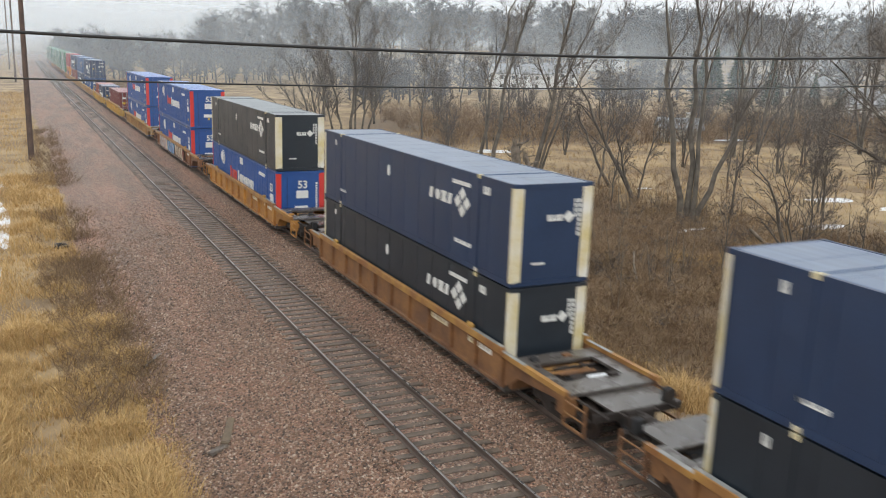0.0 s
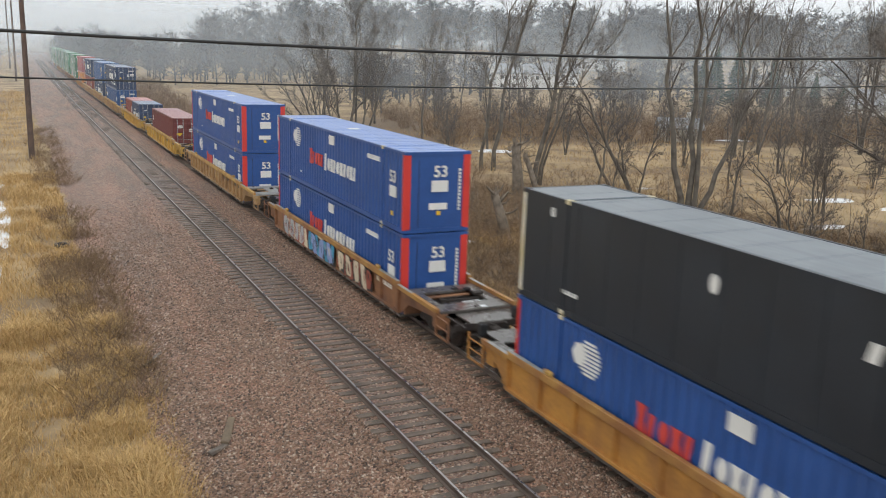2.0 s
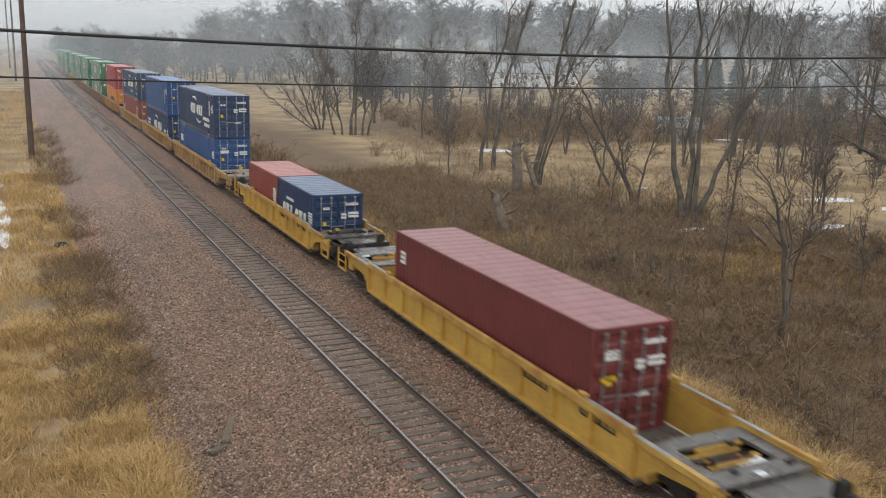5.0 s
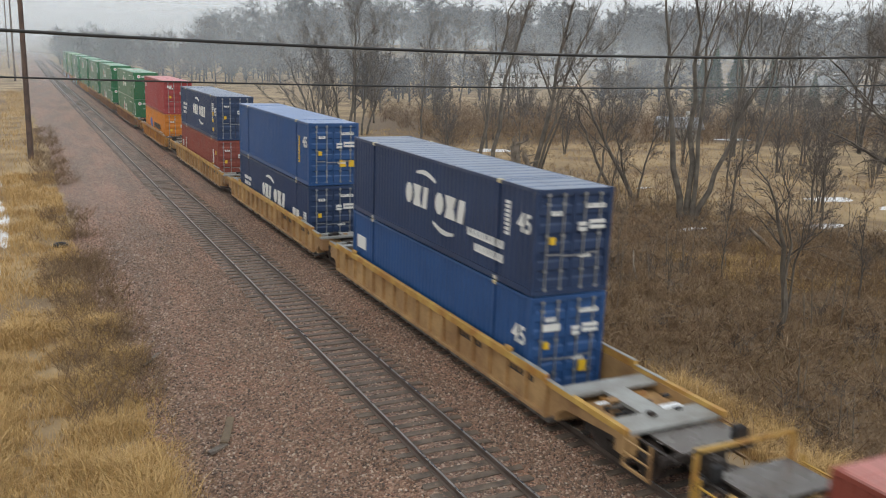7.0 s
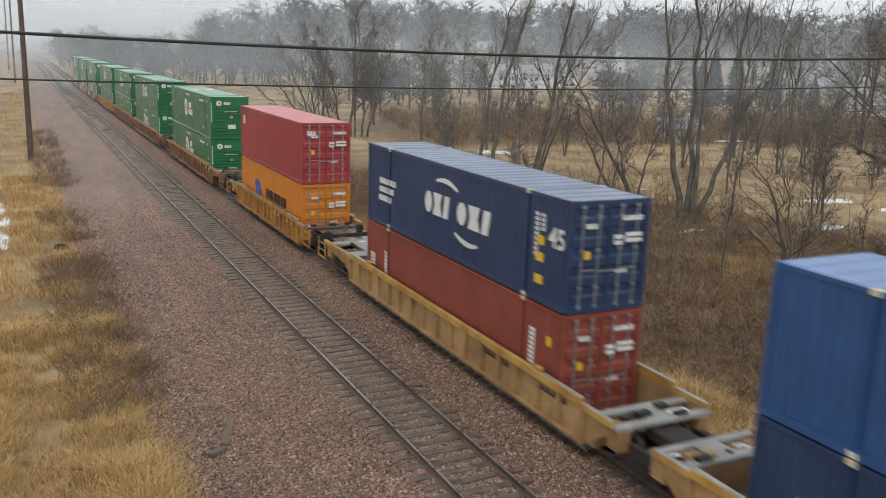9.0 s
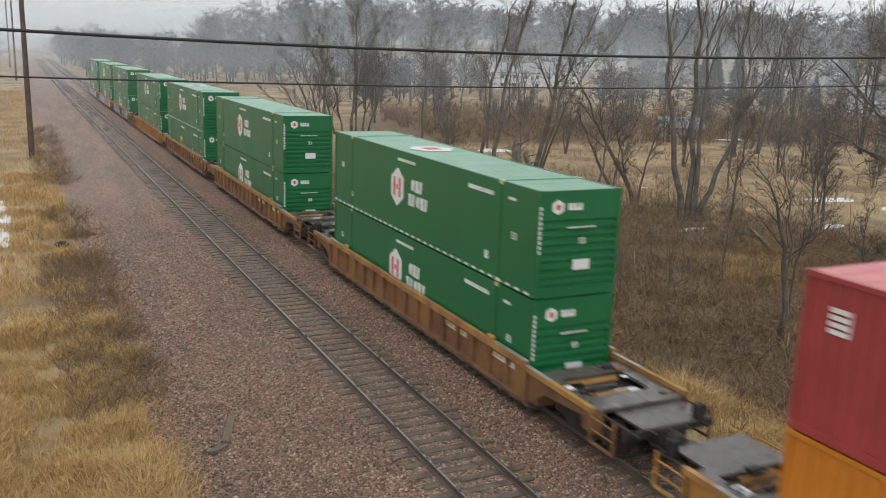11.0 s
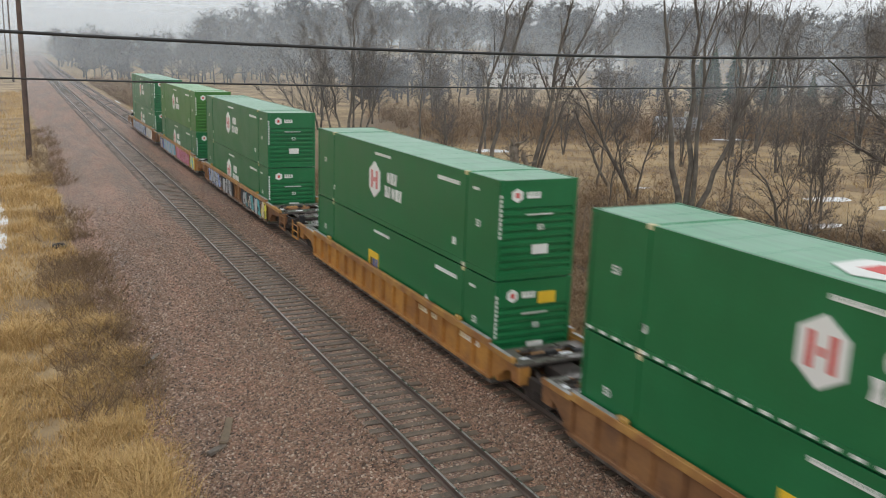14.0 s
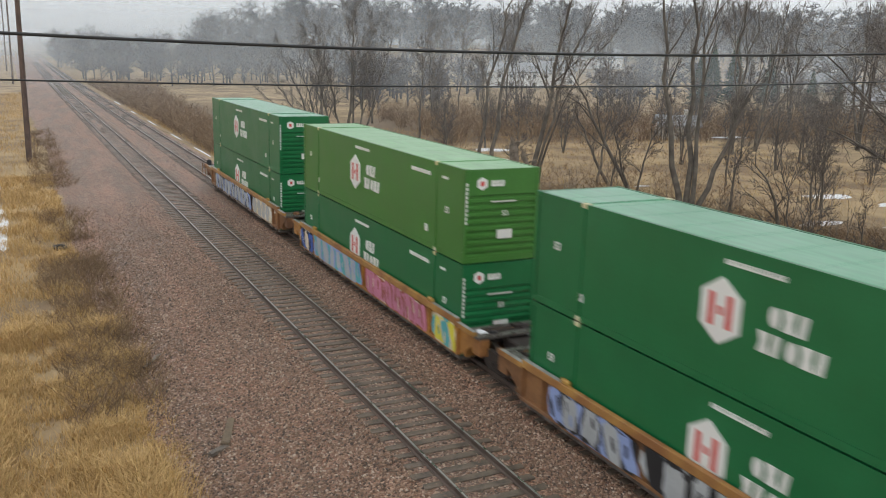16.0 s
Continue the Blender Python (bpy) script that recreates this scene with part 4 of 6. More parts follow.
def well_car(mid, front, rear, colour, word, well=8.35, ribs=16, joint_front=False, joint_rear=False, tags=(), post=False, smooth=False):
    """One unit: two deep side sills round an open well, a deck over the truck at each end. y counts from the middle of the load."""
    m = CARPAINT[colour]
    top = empty("well_car", f"{word} steel double-stack well car loaded with freight containers", "railway car", "well cars of the train", pose(0, mid, 0))
    MOVERS.append((top, 0, mid, 0))
    f, r = front - mid, rear - mid
    fs = f + (0.75 if joint_front else 1.5)
    rs = r - (0.75 if joint_rear else 1.5)
    wf, wr = -well - 0.1, well + 0.1
    for s in (-1, 1):
        # web with raised bottom over the trucks
        prof = [(fs, 0.95), (fs, 1.2), (rs, 1.2), (rs, 0.95), (wr + 0.5, 0.75), (wr - 0.15, 0.3), (wf + 0.15, 0.3), (wf - 0.5, 0.75)]
        bm = bmesh.new()
        xa, xb = s * 1.345, s * 1.375
        a = [bm.verts.new((xa, p, q)) for p, q in prof]
        b = [bm.verts.new((xb, p, q)) for p, q in prof]
        for i in range(len(prof)):
            j = (i + 1) % len(prof)
            bm.faces.new((a[i], a[j], b[j], b[i]))
        bm.faces.new(a), bm.faces.new(b)
        bmesh.ops.recalc_face_normals(bm, faces=bm.faces[:])
        sill = part("side_sill", bm, m, top)
        x0, x1 = sorted((s * 1.36, s * 1.50))
        # top chord, higher along the well, stepping down over the ends
        bm = block(x0, x1, wf + 0.3, wr - 0.3, 1.2, 1.42, 0.015)
        box(bm, x0, x1, fs, wf + 0.3, 1.16, 1.3)
        box(bm, x0, x1, wr - 0.3, rs, 1.16, 1.3)
        part("top_chord", bm, CHORD if colour in ("yellow", "tan") else RUSTCHORD, sill, "chipped top chord")
        for y4, y5 in ((wf - 0.9, wf + 0.28), (wf + 0.31, wf + 2.1), (wr - 2.1, wr - 0.31), (wr - 0.28, wr + 0.9)):
            zz = 1.42 if wf + 0.3 < y4 < wr - 0.3 else 1.3
            xw0, xw1 = sorted((s * 1.365, s * 1.485))
            part("walkway_plate", block(xw0, xw1, max(y4, fs), min(y5, rs), zz, zz + 0.012), PALEDECK, sill, "worn grey walkway plate")
        x2, x3 = sorted((s * 1.36, s * 1.49))
        part("bottom_chord", block(x2, x3, wf + 0.2, wr - 0.2, 0.26, 0.36, 0.01), m, sill)
        n = 10 if smooth else ribs
        for i in range(n + 1):
            y = wf + 0.3 + (wr - wf - 0.6) * i / n
            x4, x5 = sorted((s * 1.37, s * 1.49))
            part("rib", block(x4, x5, y - 0.05, y + 0.05, 0.36, 1.2), m, sill)
        for y in (wf + 2.3, wr - 2.3):
            x6, x7 = sorted((s * 1.36, s * 1.49))
            part("guide_block", block(x6, x7, y - 0.16, y + 0.16, 1.42, 1.55, 0.03), CHORD, sill)
    part("well_floor", block(-1.38, 1.38, wf + 0.2, wr - 0.2, 0.10, 0.19), DECK, top)
    for e, sgn, joint in ((f, -1, joint_front), (r, 1, joint_rear)):
        w0 = sgn * (well + 0.12)
        reach = abs(e) - (0.55 if joint else 1.55)
        y0, y1 = sorted((w0, sgn * reach))
        part("bulkhead", block(-1.36, 1.36, *sorted((w0, w0 + sgn * 0.12)), 0.3, 1.12), m, top)
        # deck with an opening over the truck
        hole0, hole1 = y0 + (y1 - y0) * 0.28, y1 - (y1 - y0) * 0.22
        bm = block(-1.42, 1.42, y0, hole0, 1.10, 1.18)
        box(bm, -1.42, 1.42, hole1, y1, 1.10, 1.18)
        if colour == "tan":         # two cross beams on a centre sill, open at both sides
            box(bm, -0.34, 0.34, hole0, hole1, 1.10, 1.18)
        else:
            box(bm, -1.42, -0.92, hole0, hole1, 1.10, 1.18)
            box(bm, 0.92, 1.42, hole0, hole1, 1.10, 1.18)
        deck = part("end_deck", bm, PALEDECK if colour == "tan" else DECK, top, "wet grey steel end deck")
        part("deck_pan", block(-1.3, 1.3, hole0 - 0.05, hole1 + 0.05, 0.86, 0.92), m if colour == "tan" else TRUCKSTEEL, deck)
        part("brake_gear", block(-0.35, 0.05, hole0 + 0.15, hole1 - 0.1, 0.92, 1.06, 0.03), TRUCKSTEEL, deck)
        part("snow_patch", block(*((0.36, 1.2) if colour == "tan" else (0.1, 0.85)), hole0 + 0.02, hole0 + 0.5, 0.92, 1.06, 0.05), SNOW, deck, "patch of old snow")
        rr = random.Random(int(mid * 7 + sgn))
        for k in range(7):
            yy = hole0 + (hole1 - hole0) * (0.06 + 0.145 * k)
            bm = bmesh.new()
            drum(bm, -0.9 + rr.uniform(0, 0.5), 0.9 - rr.uniform(0, 0.6), yy, 0.97 + rr.uniform(0, 0.16), rr.uniform(0.025, 0.06), 8)
            part("brake_pipe", bm, rr.choice((TRUCKSTEEL, RUBBER, DECK, m, RUSTCHORD)), deck)
        for k in range(5):
            xx, yy, q = rr.uniform(-1.25, 1.1), rr.uniform(y0 + 0.1, y1 - 0.3), rr.uniform(0.06, 0.16)
            part("deck_fitting", block(xx, xx + q * rr.uniform(1, 2.5), yy, yy + q * rr.uniform(1, 2), 1.17, 1.18 + q * 0.6, 0.012), rr.choice((TRUCKSTEEL, m, RUBBER)), deck)
        for k in range(3):
            xx, yy = rr.uniform(-1.2, 0.7), rr.uniform(y0 + 0.05, y1 - 0.35)
            if not (-0.95 < xx < 0.62 and hole0 - 0.4 < yy < hole1):
                part("snow_patch", block(xx, xx + rr.uniform(0.15, 0.4), yy, yy + rr.uniform(0.08, 0.25), 1.178, 1.2, 0.009), SNOW, deck, "patch of old snow")
        for s in (-1, 1):
            x8, x9 = sorted((s * 1.0, s * 1.36))
            part("bolster_arm", block(x8, x9, *sorted((sgn * reach, sgn * (reach - 0.5))), 0.55, 1.1, 0.04), m, deck)
        if not joint:
            y2, y3 = sorted((sgn * reach, e - sgn * 0.35))
            part("draft_sill", block(-0.42, 0.42, y2, y3, 0.68, 1.04, 0.02), TRUCKSTEEL, top)
            part("end_platform", block(-0.75, 1.3, y2 + 0.1, y3, 1.02, 1.07), DECK, top)
            part("coupler", block(-0.16, 0.16, *sorted((e - sgn * 0.4, e + sgn * 0.02)), 0.72, 0.98, 0.05), TRUCKSTEEL, top)
            for s in (-1, 1):
                bm = block(s * 1.45 - 0.03, s * 1.45 + 0.03, *sorted((sgn * reach, sgn * reach + sgn * 0.9)), 0.42, 0.48)
                for yy in (sgn * reach, sgn * reach + sgn * 0.9):
                    box(bm, s * 1.45 - 0.025, s * 1.45 + 0.025, yy - 0.03, yy + 0.03, 0.42, 1.25)
                for zz in (0.75, 1.05):
                    box(bm, s * 1.45 - 0.018, s * 1.45 + 0.018, *sorted((sgn * reach, sgn * reach + sgn * 0.9)), zz, zz + 0.035)
                part("ladder", bm, m, top, "rusty end ladder and grab irons")
            truck(top, e - sgn * 2.35)
            for k in range(5):
                xx = -1.1 + 0.5 * k
                part("end_beam", block(xx, xx + 0.09, y2 - 0.1, y3 + 0.1, 0.98, 1.03), TRUCKSTEEL, top)
            part("end_sill_beam", block(-1.35, 1.35, *sorted((e - sgn * 0.5, e - sgn * 0.42)), 0.86, 1.06), TRUCKSTEEL, top)
            st_x = 0.95 if sgn < 0 else -0.95
            part("brake_housing", block(st_x - 0.13, st_x + 0.13, *sorted((e - sgn * 0.68, e - sgn * 0.5)), 1.05, 1.42, 0.03), RUBBER, top, "black hand brake housing")
            bm = bmesh.new()
            bmesh.ops.create_cone(bm, cap_ends=True, segments=16, radius1=0.19, radius2=0.19, depth=0.03, matrix=Matrix.Translation((st_x, e - sgn * 0.44, 1.25)) @ Matrix.Rotation(math.pi / 2, 4, "X"))
            part("brake_wheel", bm, TRUCKSTEEL, top)
            bm = bmesh.new()
            for k, (xx, zz) in enumerate(((-0.5, 0.9), (0.45, 0.85))):
                box(bm, xx, xx + 0.06, *sorted((e - sgn * 0.4, e + sgn * 0.1)), zz - 0.25, zz - 0.19)
                box(bm, xx, xx + 0.06, *sorted((e - sgn * 0.46, e - sgn * 0.4)), zz - 0.25, zz + 0.1)
            part("air_hose", bm, RUBBER, top)
        elif sgn > 0:
            part("articulation", block(-0.4, 0.4, r - 1.0, r + 0.9, 0.70, 1.02, 0.04), TRUCKSTEEL, top)
            truck(top, r)
    if post:
        bm = block(-1.40, -1.30, r - 0.45, r - 0.37, 0.6, 1.75)
        box(bm, 1.30, 1.40, r - 0.45, r - 0.37, 0.6, 1.75)
        box(bm, -1.40, 1.40, r - 0.45, r - 0.37, 1.68, 1.76)
        part("end_railing", bm, CHORD, top, "yellow end railing")
    # reporting marks: unreadable stencils
    for a0, n in ((wf + 1.0, 6), (wf + 3.9, 6)):
        part("stencil", slab(line_outline(a0, a0 + n * 0.26, 0.92, 1.08, n, int(mid)), -1.381, -1.37), BLACKMARK if colour in ("yellow", "tan") else DIRTYWHITE, top)
    for seed, a0, a1, cols in tags:
        graffiti(top, a0, a1, seed, cols)
    return top


PALEBLUE = paint("pale_blue_spray", (0.28, 0.36, 0.62), 0.6, 0.2)
PINK = paint("pink_spray", (0.55, 0.20, 0.30), 0.6, 0.2)
TEAL = paint("teal_spray", (0.10, 0.40, 0.42), 0.6, 0.2)
SILVER = paint("silver_spray", (0.42, 0.44, 0.45), 0.6, 0.2)
CREAM = paint("cream_spray", (0.65, 0.55, 0.40), 0.6, 0.2)
INK = paint("black_spray", (0.018, 0.018, 0.02), 0.6, 0.2)
LEMON = paint("lemon_spray", (0.70, 0.62, 0.06), 0.6, 0.2)
RUSTRED = paint("rust_red_spray", (0.32, 0.08, 0.05), 0.6, 0.2)
AZURE = paint("azure_spray", (0.06, 0.32, 0.50), 0.6, 0.2)

well_car(4.1, -8.9, 15.3, "orange", "rusty orange")
well_car(28.25, 15.4, 39.4, "orange", "rusty orange", smooth=True)
well_car(52.35, 39.5, 63.5, "amber", "amber yellow", smooth=True)
well_car(76.5, 63.6, 87.6, "brown", "rusted brown graffiti-covered", smooth=True,
         tags=((1, -5.6, -1.6, (RUSTRED, INK, RUSTRED, CREAM)), (2, -1.3, 2.3, (CREAM, INK, AZURE, PALEBLUE)), (3, 2.6, 6.6, (BLACKMARK, RUSTRED, CREAM, SILVER))))
well_car(100.6, 87.7, 112.2, "tan", "tan weathered")
well_car(124.5, 112.3, 136.8, "yellow", "bright yellow", smooth=True)
well_car(146.65, 136.9, 156.1, "yellow", "bright yellow", well=6.5, smooth=True, post=True)
well_car(169.3, 156.3, 179.15, "tan", "tan weathered", joint_rear=True)
well_car(189.05, 179.15, 199.1, "tan", "tan weathered", joint_front=True, joint_rear=True)
well_car(209.2, 199.1, 222.1, "tan", "tan weathered", joint_front=True)
well_car(230.9, 222.2, 240.7, "amber", "amber yellow", well=6.4)
well_car(253.6, 240.9, 265.5, "orange", "rusty orange")
well_car(277.7, 265.6, 288.1, "orange", "rusty orange", joint_rear=True)
well_car(298.4, 288.1, 308.6, "orange", "rusty orange", joint_front=True, joint_rear=True)
well_car(318.9, 308.6, 331.1, "amber", "amber yellow", joint_front=True)
well_car(343.5, 331.2, 353.7, "orange", "rusty orange graffiti-covered", joint_rear=True,
         tags=((4, -8.3, -7.2, (LEMON, INK, LEMON, CREAM)), (5, -6.9, -2.6, (CREAM, INK, TEAL, SILVER, INK)), (6, -0.4, 3.1, (SILVER, INK, INK, SILVER)), (7, 3.3, 6.8, (PALEBLUE, INK, PALEBLUE, SILVER))))
well_car(363.7, 353.7, 373.9, "amber", "amber yellow graffiti-covered", joint_front=True, joint_rear=True,
         tags=((8, -8.1, -6.4, (TEAL, CREAM, LEMON, TEAL)), (9, -6.0, -0.6, (CREAM, RUSTRED, PINK, PINK)), (10, 0.2, 6.0, (SILVER, PALEBLUE, TEAL, SILVER)), (11, 6.3, 8.1, (SILVER, INK, BLUEMARK, CREAM))))
well_car(384.0, 373.9, 396.0, "orange", "rusty orange graffiti-covered", joint_front=True,
         tags=((12, -7.0, -3.0, (SILVER, CREAM, DIRTYWHITE, SILVER)), (13, -2.6, 6.8, (SILVER, INK, PALEBLUE, SILVER))))
# ---- bare trees, brush and grass ----
def island_mat(name, colours, rough=0.9, bump=True):
    """Bark, twig or straw: the tone changes from piece to piece."""
    m = bpy.data.materials.new(name)
    m.use_nodes = True
    n, l = m.node_tree.nodes, m.node_tree.links
    b = n["Principled BSDF"]
    b.inputs["Roughness"].default_value = rough
    b.inputs["Specular IOR Level"].default_value = 0.2
    g = n.new("ShaderNodeNewGeometry")
    ramp = n.new("ShaderNodeValToRGB")
    e = ramp.color_ramp.elements
    e[0].color, e[1].color = (*colours[0], 1), (*colours[-1], 1)
    for i, c in enumerate(colours[1:-1]):
        k = e.new((i + 1) / (len(colours) - 1))
        k.color = (*c, 1)
    l.new(g.outputs["Random Per Island"], ramp.inputs["Fac"])
    tc, nz = n.new("ShaderNodeTexCoord"), n.new("ShaderNodeTexNoise")
    nz.inputs["Scale"].default_value = 6
    l.new(tc.outputs["Object"], nz.inputs["Vector"])
    mix = n.new("ShaderNodeMix")
    mix.data_type, mix.blend_type = "RGBA", "OVERLAY"
    mix.inputs["Factor"].default_value = 0.35
    l.new(ramp.outputs["Color"], mix.inputs["A"])
    l.new(nz.outputs["Fac"], mix.inputs["B"])
    l.new(mix.outputs["Result"], b.inputs["Base Color"])
    return m


BARK = mat("grey_brown_bark", (0.165, 0.14, 0.112), 0.95, 0, 0.35, 1.5, 14, 0.6, second=(0.085, 0.072, 0.058))
TWIG = island_mat("bare_twigs", ((0.085, 0.072, 0.064), (0.135, 0.113, 0.097), (0.19, 0.158, 0.132)))
# far twigs: paler and bluer, distance haze mixed into their colour
HAZETWIG = island_mat("haze_tinted_twigs", ((0.105, 0.107, 0.116), (0.15, 0.147, 0.15)))
BRUSH = island_mat("reddish_brown_brush", ((0.10, 0.068, 0.045), (0.22, 0.14, 0.085), (0.34, 0.235, 0.145), (0.15, 0.10, 0.066), (0.26, 0.175, 0.10), (0.44, 0.34, 0.23)))
DEADWOOD = mat("barkless_dead_wood", (0.25, 0.205, 0.16), 0.9, 0, 0.35, 2.0, 16, 0.5, second=(0.12, 0.095, 0.07))
STRAW = island_mat("dry_straw_grass", ((0.42, 0.265, 0.10), (0.57, 0.375, 0.155), (0.68, 0.475, 0.23), (0.36, 0.23, 0.10), (0.52, 0.35, 0.155)))
WEEDS = island_mat("brown_dead_weeds", ((0.13, 0.085, 0.05), (0.24, 0.16, 0.085), (0.36, 0.255, 0.14), (0.17, 0.115, 0.07), (0.42, 0.29, 0.13)))
NEEDLES = island_mat("dark_conifer_needles", ((0.03, 0.05, 0.035), (0.05, 0.075, 0.05)))


class Sticks:
    """Gathers tapered three- to six-sided limbs into one mesh."""

    def __init__(self):
        self.v, self.f = [], []

    def limb(self, pts, radii, sides):
        base = len(self.v)
        if sides == 2:              # the finest twigs: a flat tapered sliver, turned at random
            d = pts[-1] - pts[0]
            a = d.orthogonal().normalized()
            a.rotate(Matrix.Rotation(len(self.v) * 1.7, 3, d))
            for p, r in zip(pts, radii):
                self.v += [p - a * r, p + a * r]
            self.f += [(base + 2 * i, base + 2 * i + 1, base + 2 * i + 3, base + 2 * i + 2) for i in range(len(pts) - 1)]
            return
        for i, (p, r) in enumerate(zip(pts, radii)):
            d = (pts[min(i + 1, len(pts) - 1)] - pts[max(i - 1, 0)]).normalized()
            a = d.orthogonal().normalized()
            b = d.cross(a)
            for k in range(sides):
                t = 2 * math.pi * k / sides
                self.v.append(p + (a * math.cos(t) + b * math.sin(t)) * r)
        for i in range(len(pts) - 1):
            o = base + i * sides
            for k in range(sides):
                j = (k + 1) % sides
                self.f.append((o + k, o + j, o + sides + j, o + sides + k))

    def mesh(self, name, m):
        me = bpy.data.meshes.new(name)
        me.from_pydata([tuple(p) for p in self.v], [], self.f)
        me.materials.append(m)
        for p in me.polygons:
            p.use_smooth = True
        return me


def limb_tree(store, rnd, start, way, length, radius, level, counts, spread, up):
    """A limb that bends upward a little, with its branches, and theirs; the last level is twigs."""
    n = 4 if level < 2 else 3 if level < 3 else 2
    wild = (0.16, 0.2, 0.26, 0.3)[min(level, 3)]
    pts, radii, d = [start], [radius], way.normalized()
    for i in range(n):
        d = (d + Vector((rnd.uniform(-1, 1), rnd.uniform(-1, 1), rnd.uniform(-1, 1))) * wild + Vector((0, 0, up))).normalized()
        pts.append(pts[-1] + d * (length / n))
        radii.append(max(radius * (1 - 0.75 * (i + 1) / n), 0.009))
    (store[0] if level < 1 else store[1]).limb(pts, radii, 5 if level < 1 else 3 if level < len(counts) - 1 else 2)
    if level >= len(counts):
        return
    for k in range(counts[level]):
        f = 0.22 + 0.78 * (k + rnd.random()) / counts[level]
        i = min(int(f * n), n - 1)
        p = pts[i].lerp(pts[i + 1], f * n - i)
        along = (pts[i + 1] - pts[i]).normalized()
        off = along.orthogonal()
        off.rotate(Matrix.Rotation(rnd.uniform(0, 6.283), 3, along))
        w = along + off.normalized() * spread * rnd.uniform(0.6, 1.3)
        limb_tree(store, rnd, p, w, length * rnd.uniform(0.32, 0.58) * (1.15 - 0.4 * f), max(radii[i] * 0.55, 0.014), level + 1, counts, spread, up)


def tree(label, x, y, stems, seed, boughs=8, first=0.4, reach=0.3, spread=0.6, counts=(6, 5, 5), up=0.03, size=1.0, turn=-26.3, category="tree", name="bare_tree"):
    """A leafless tree. stems: offset of the foot, how far the tip leans over, how late it leans, height, radius."""
    rnd = random.Random(seed)
    store = (Sticks(), Sticks())
    for x0, lean, late, h, r in stems:
        n = 9
        away = rnd.uniform(-0.08, 0.08) * h
        y0 = rnd.uniform(-0.3, 0.3)
        pts, radii = [], []
        for i in range(n + 1):
            s = i / n
            wig = (0.0 if i == 0 else 0.018 * h * (0.4 + s))
            pts.append(Vector((x0 + lean * s ** late + rnd.uniform(-wig, wig), y0 + away * s + rnd.uniform(-wig, wig), -0.3 + h * s)))
            radii.append(r * ((1 - s) ** 0.75 * 0.94 + 0.06) * (1.18 if i == 0 else 1))
        store[0].limb(pts, radii, 7)
        for k in range(boughs):
            s = first + (0.98 - first) * (k + rnd.random() * 0.8) / boughs
            i = min(int(s * n), n - 1)
            p = pts[i].lerp(pts[i + 1], s * n - i)
            along = (pts[i + 1] - pts[i]).normalized()
            t = rnd.uniform(0, 6.283)
            w = along + Vector((math.cos(t), math.sin(t) * 0.8, 0)) * spread * rnd.uniform(0.7, 1.35)
            limb_tree(store, rnd, p, w, h * reach * rnd.uniform(0.6, 1.2) * (1.25 - 0.6 * s), max(radii[i] * rnd.uniform(0.42, 0.62), 0.02), 0, counts, spread * 1.05, up)
    top = empty(name, label, category, "bare trees beside the railway")
    for nm, st, m in (("trunk", store[0], BARK), ("crown", store[1], TWIG)):
        o = new(nm, st.mesh(nm, m))
        o.parent = top
    top.matrix_basis = pose(x, y, ground_height(x, y), 0, 0, turn) @ Matrix.Scale(size, 4)
    return top


def plant(ob, x, y, turn=0, size=1.0):
    c = copy_thing(ob, Matrix())
    c.matrix_basis = pose(x, y, ground_height(x, y), 0, 0, turn) @ Matrix.Scale(size, 4)
    return c


forked = tree("tall bare tree with two leaning grey trunks", 30.4, 79.1, ((-0.6, 3.6, 1.7, 21, 0.21), (0.7, 4.0, 1.6, 21.5, 0.24)), 21, 9, 0.42, 0.26, 0.55)
sweeping = tree("tall bare tree with long sweeping limbs", 30.0, 69.3, ((0, 3.2, 1.1, 20, 0.27), (0.5, 5.2, 1.35, 19, 0.16), (0.7, 8.6, 1.7, 17.5, 0.12)), 22, 9, 0.36, 0.25, 0.55)
tree("crooked bare tree leaning over dry grass", 32.3, 57.1, ((0.3, -6.8, 1.0, 12.5, 0.19), (-0.2, -2.6, 1.1, 8, 0.13), (0.2, 1.8, 1.4, 8, 0.11)), 23, 8, 0.3, 0.3, 0.75)
tree("crooked bare tree with a bent fork", 35.7, 64.5, ((0.0, -4.2, 0.9, 8, 0.17), (-1.4, 1.4, 1.2, 10, 0.13)), 24, 8, 0.35, 0.32, 0.8)
many = tree("tall bare tree with several stout grey-brown stems", 31.4, 49.8, ((-0.3, -3.4, 1.1, 19, 0.26), (0.05, -0.2, 1.0, 21, 0.25), (0.35, 0.3, 1.0, 19.5, 0.2), (0.5, 4.6, 1.0, 12, 0.24)), 25, 7, 0.5, 0.25, 0.5)
dark = tree("small dark bare tree with crooked branches", 16.2, 26.2, ((0, -2.0, 2.6, 8.4, 0.17), (0.05, 0.7, 2.0, 7.2, 0.07), (-0.05, -0.9, 2.4, 8.8, 0.08)), 26, 6, 0.42, 0.30, 0.85, (5, 4, 3), 0.03)
fan_crown = tree("tall bare tree with a straight trunk and fanned crown", 67.1, 82.1, ((0, 0.1, 1, 23.5, 0.27), (0.2, 3.4, 2.2, 23, 0.17), (0, -1.8, 2.5, 22, 0.14)), 27, 9, 0.5, 0.24, 0.5)
tree("tall bare tree with one far-reaching limb", 73.0, 84.1, ((0, 3.0, 1.4, 22, 0.2), (0.1, 11, 1.5, 19, 0.14), (0, 5.0, 1.6, 22, 0.13)), 28, 8, 0.4, 0.22, 0.5)
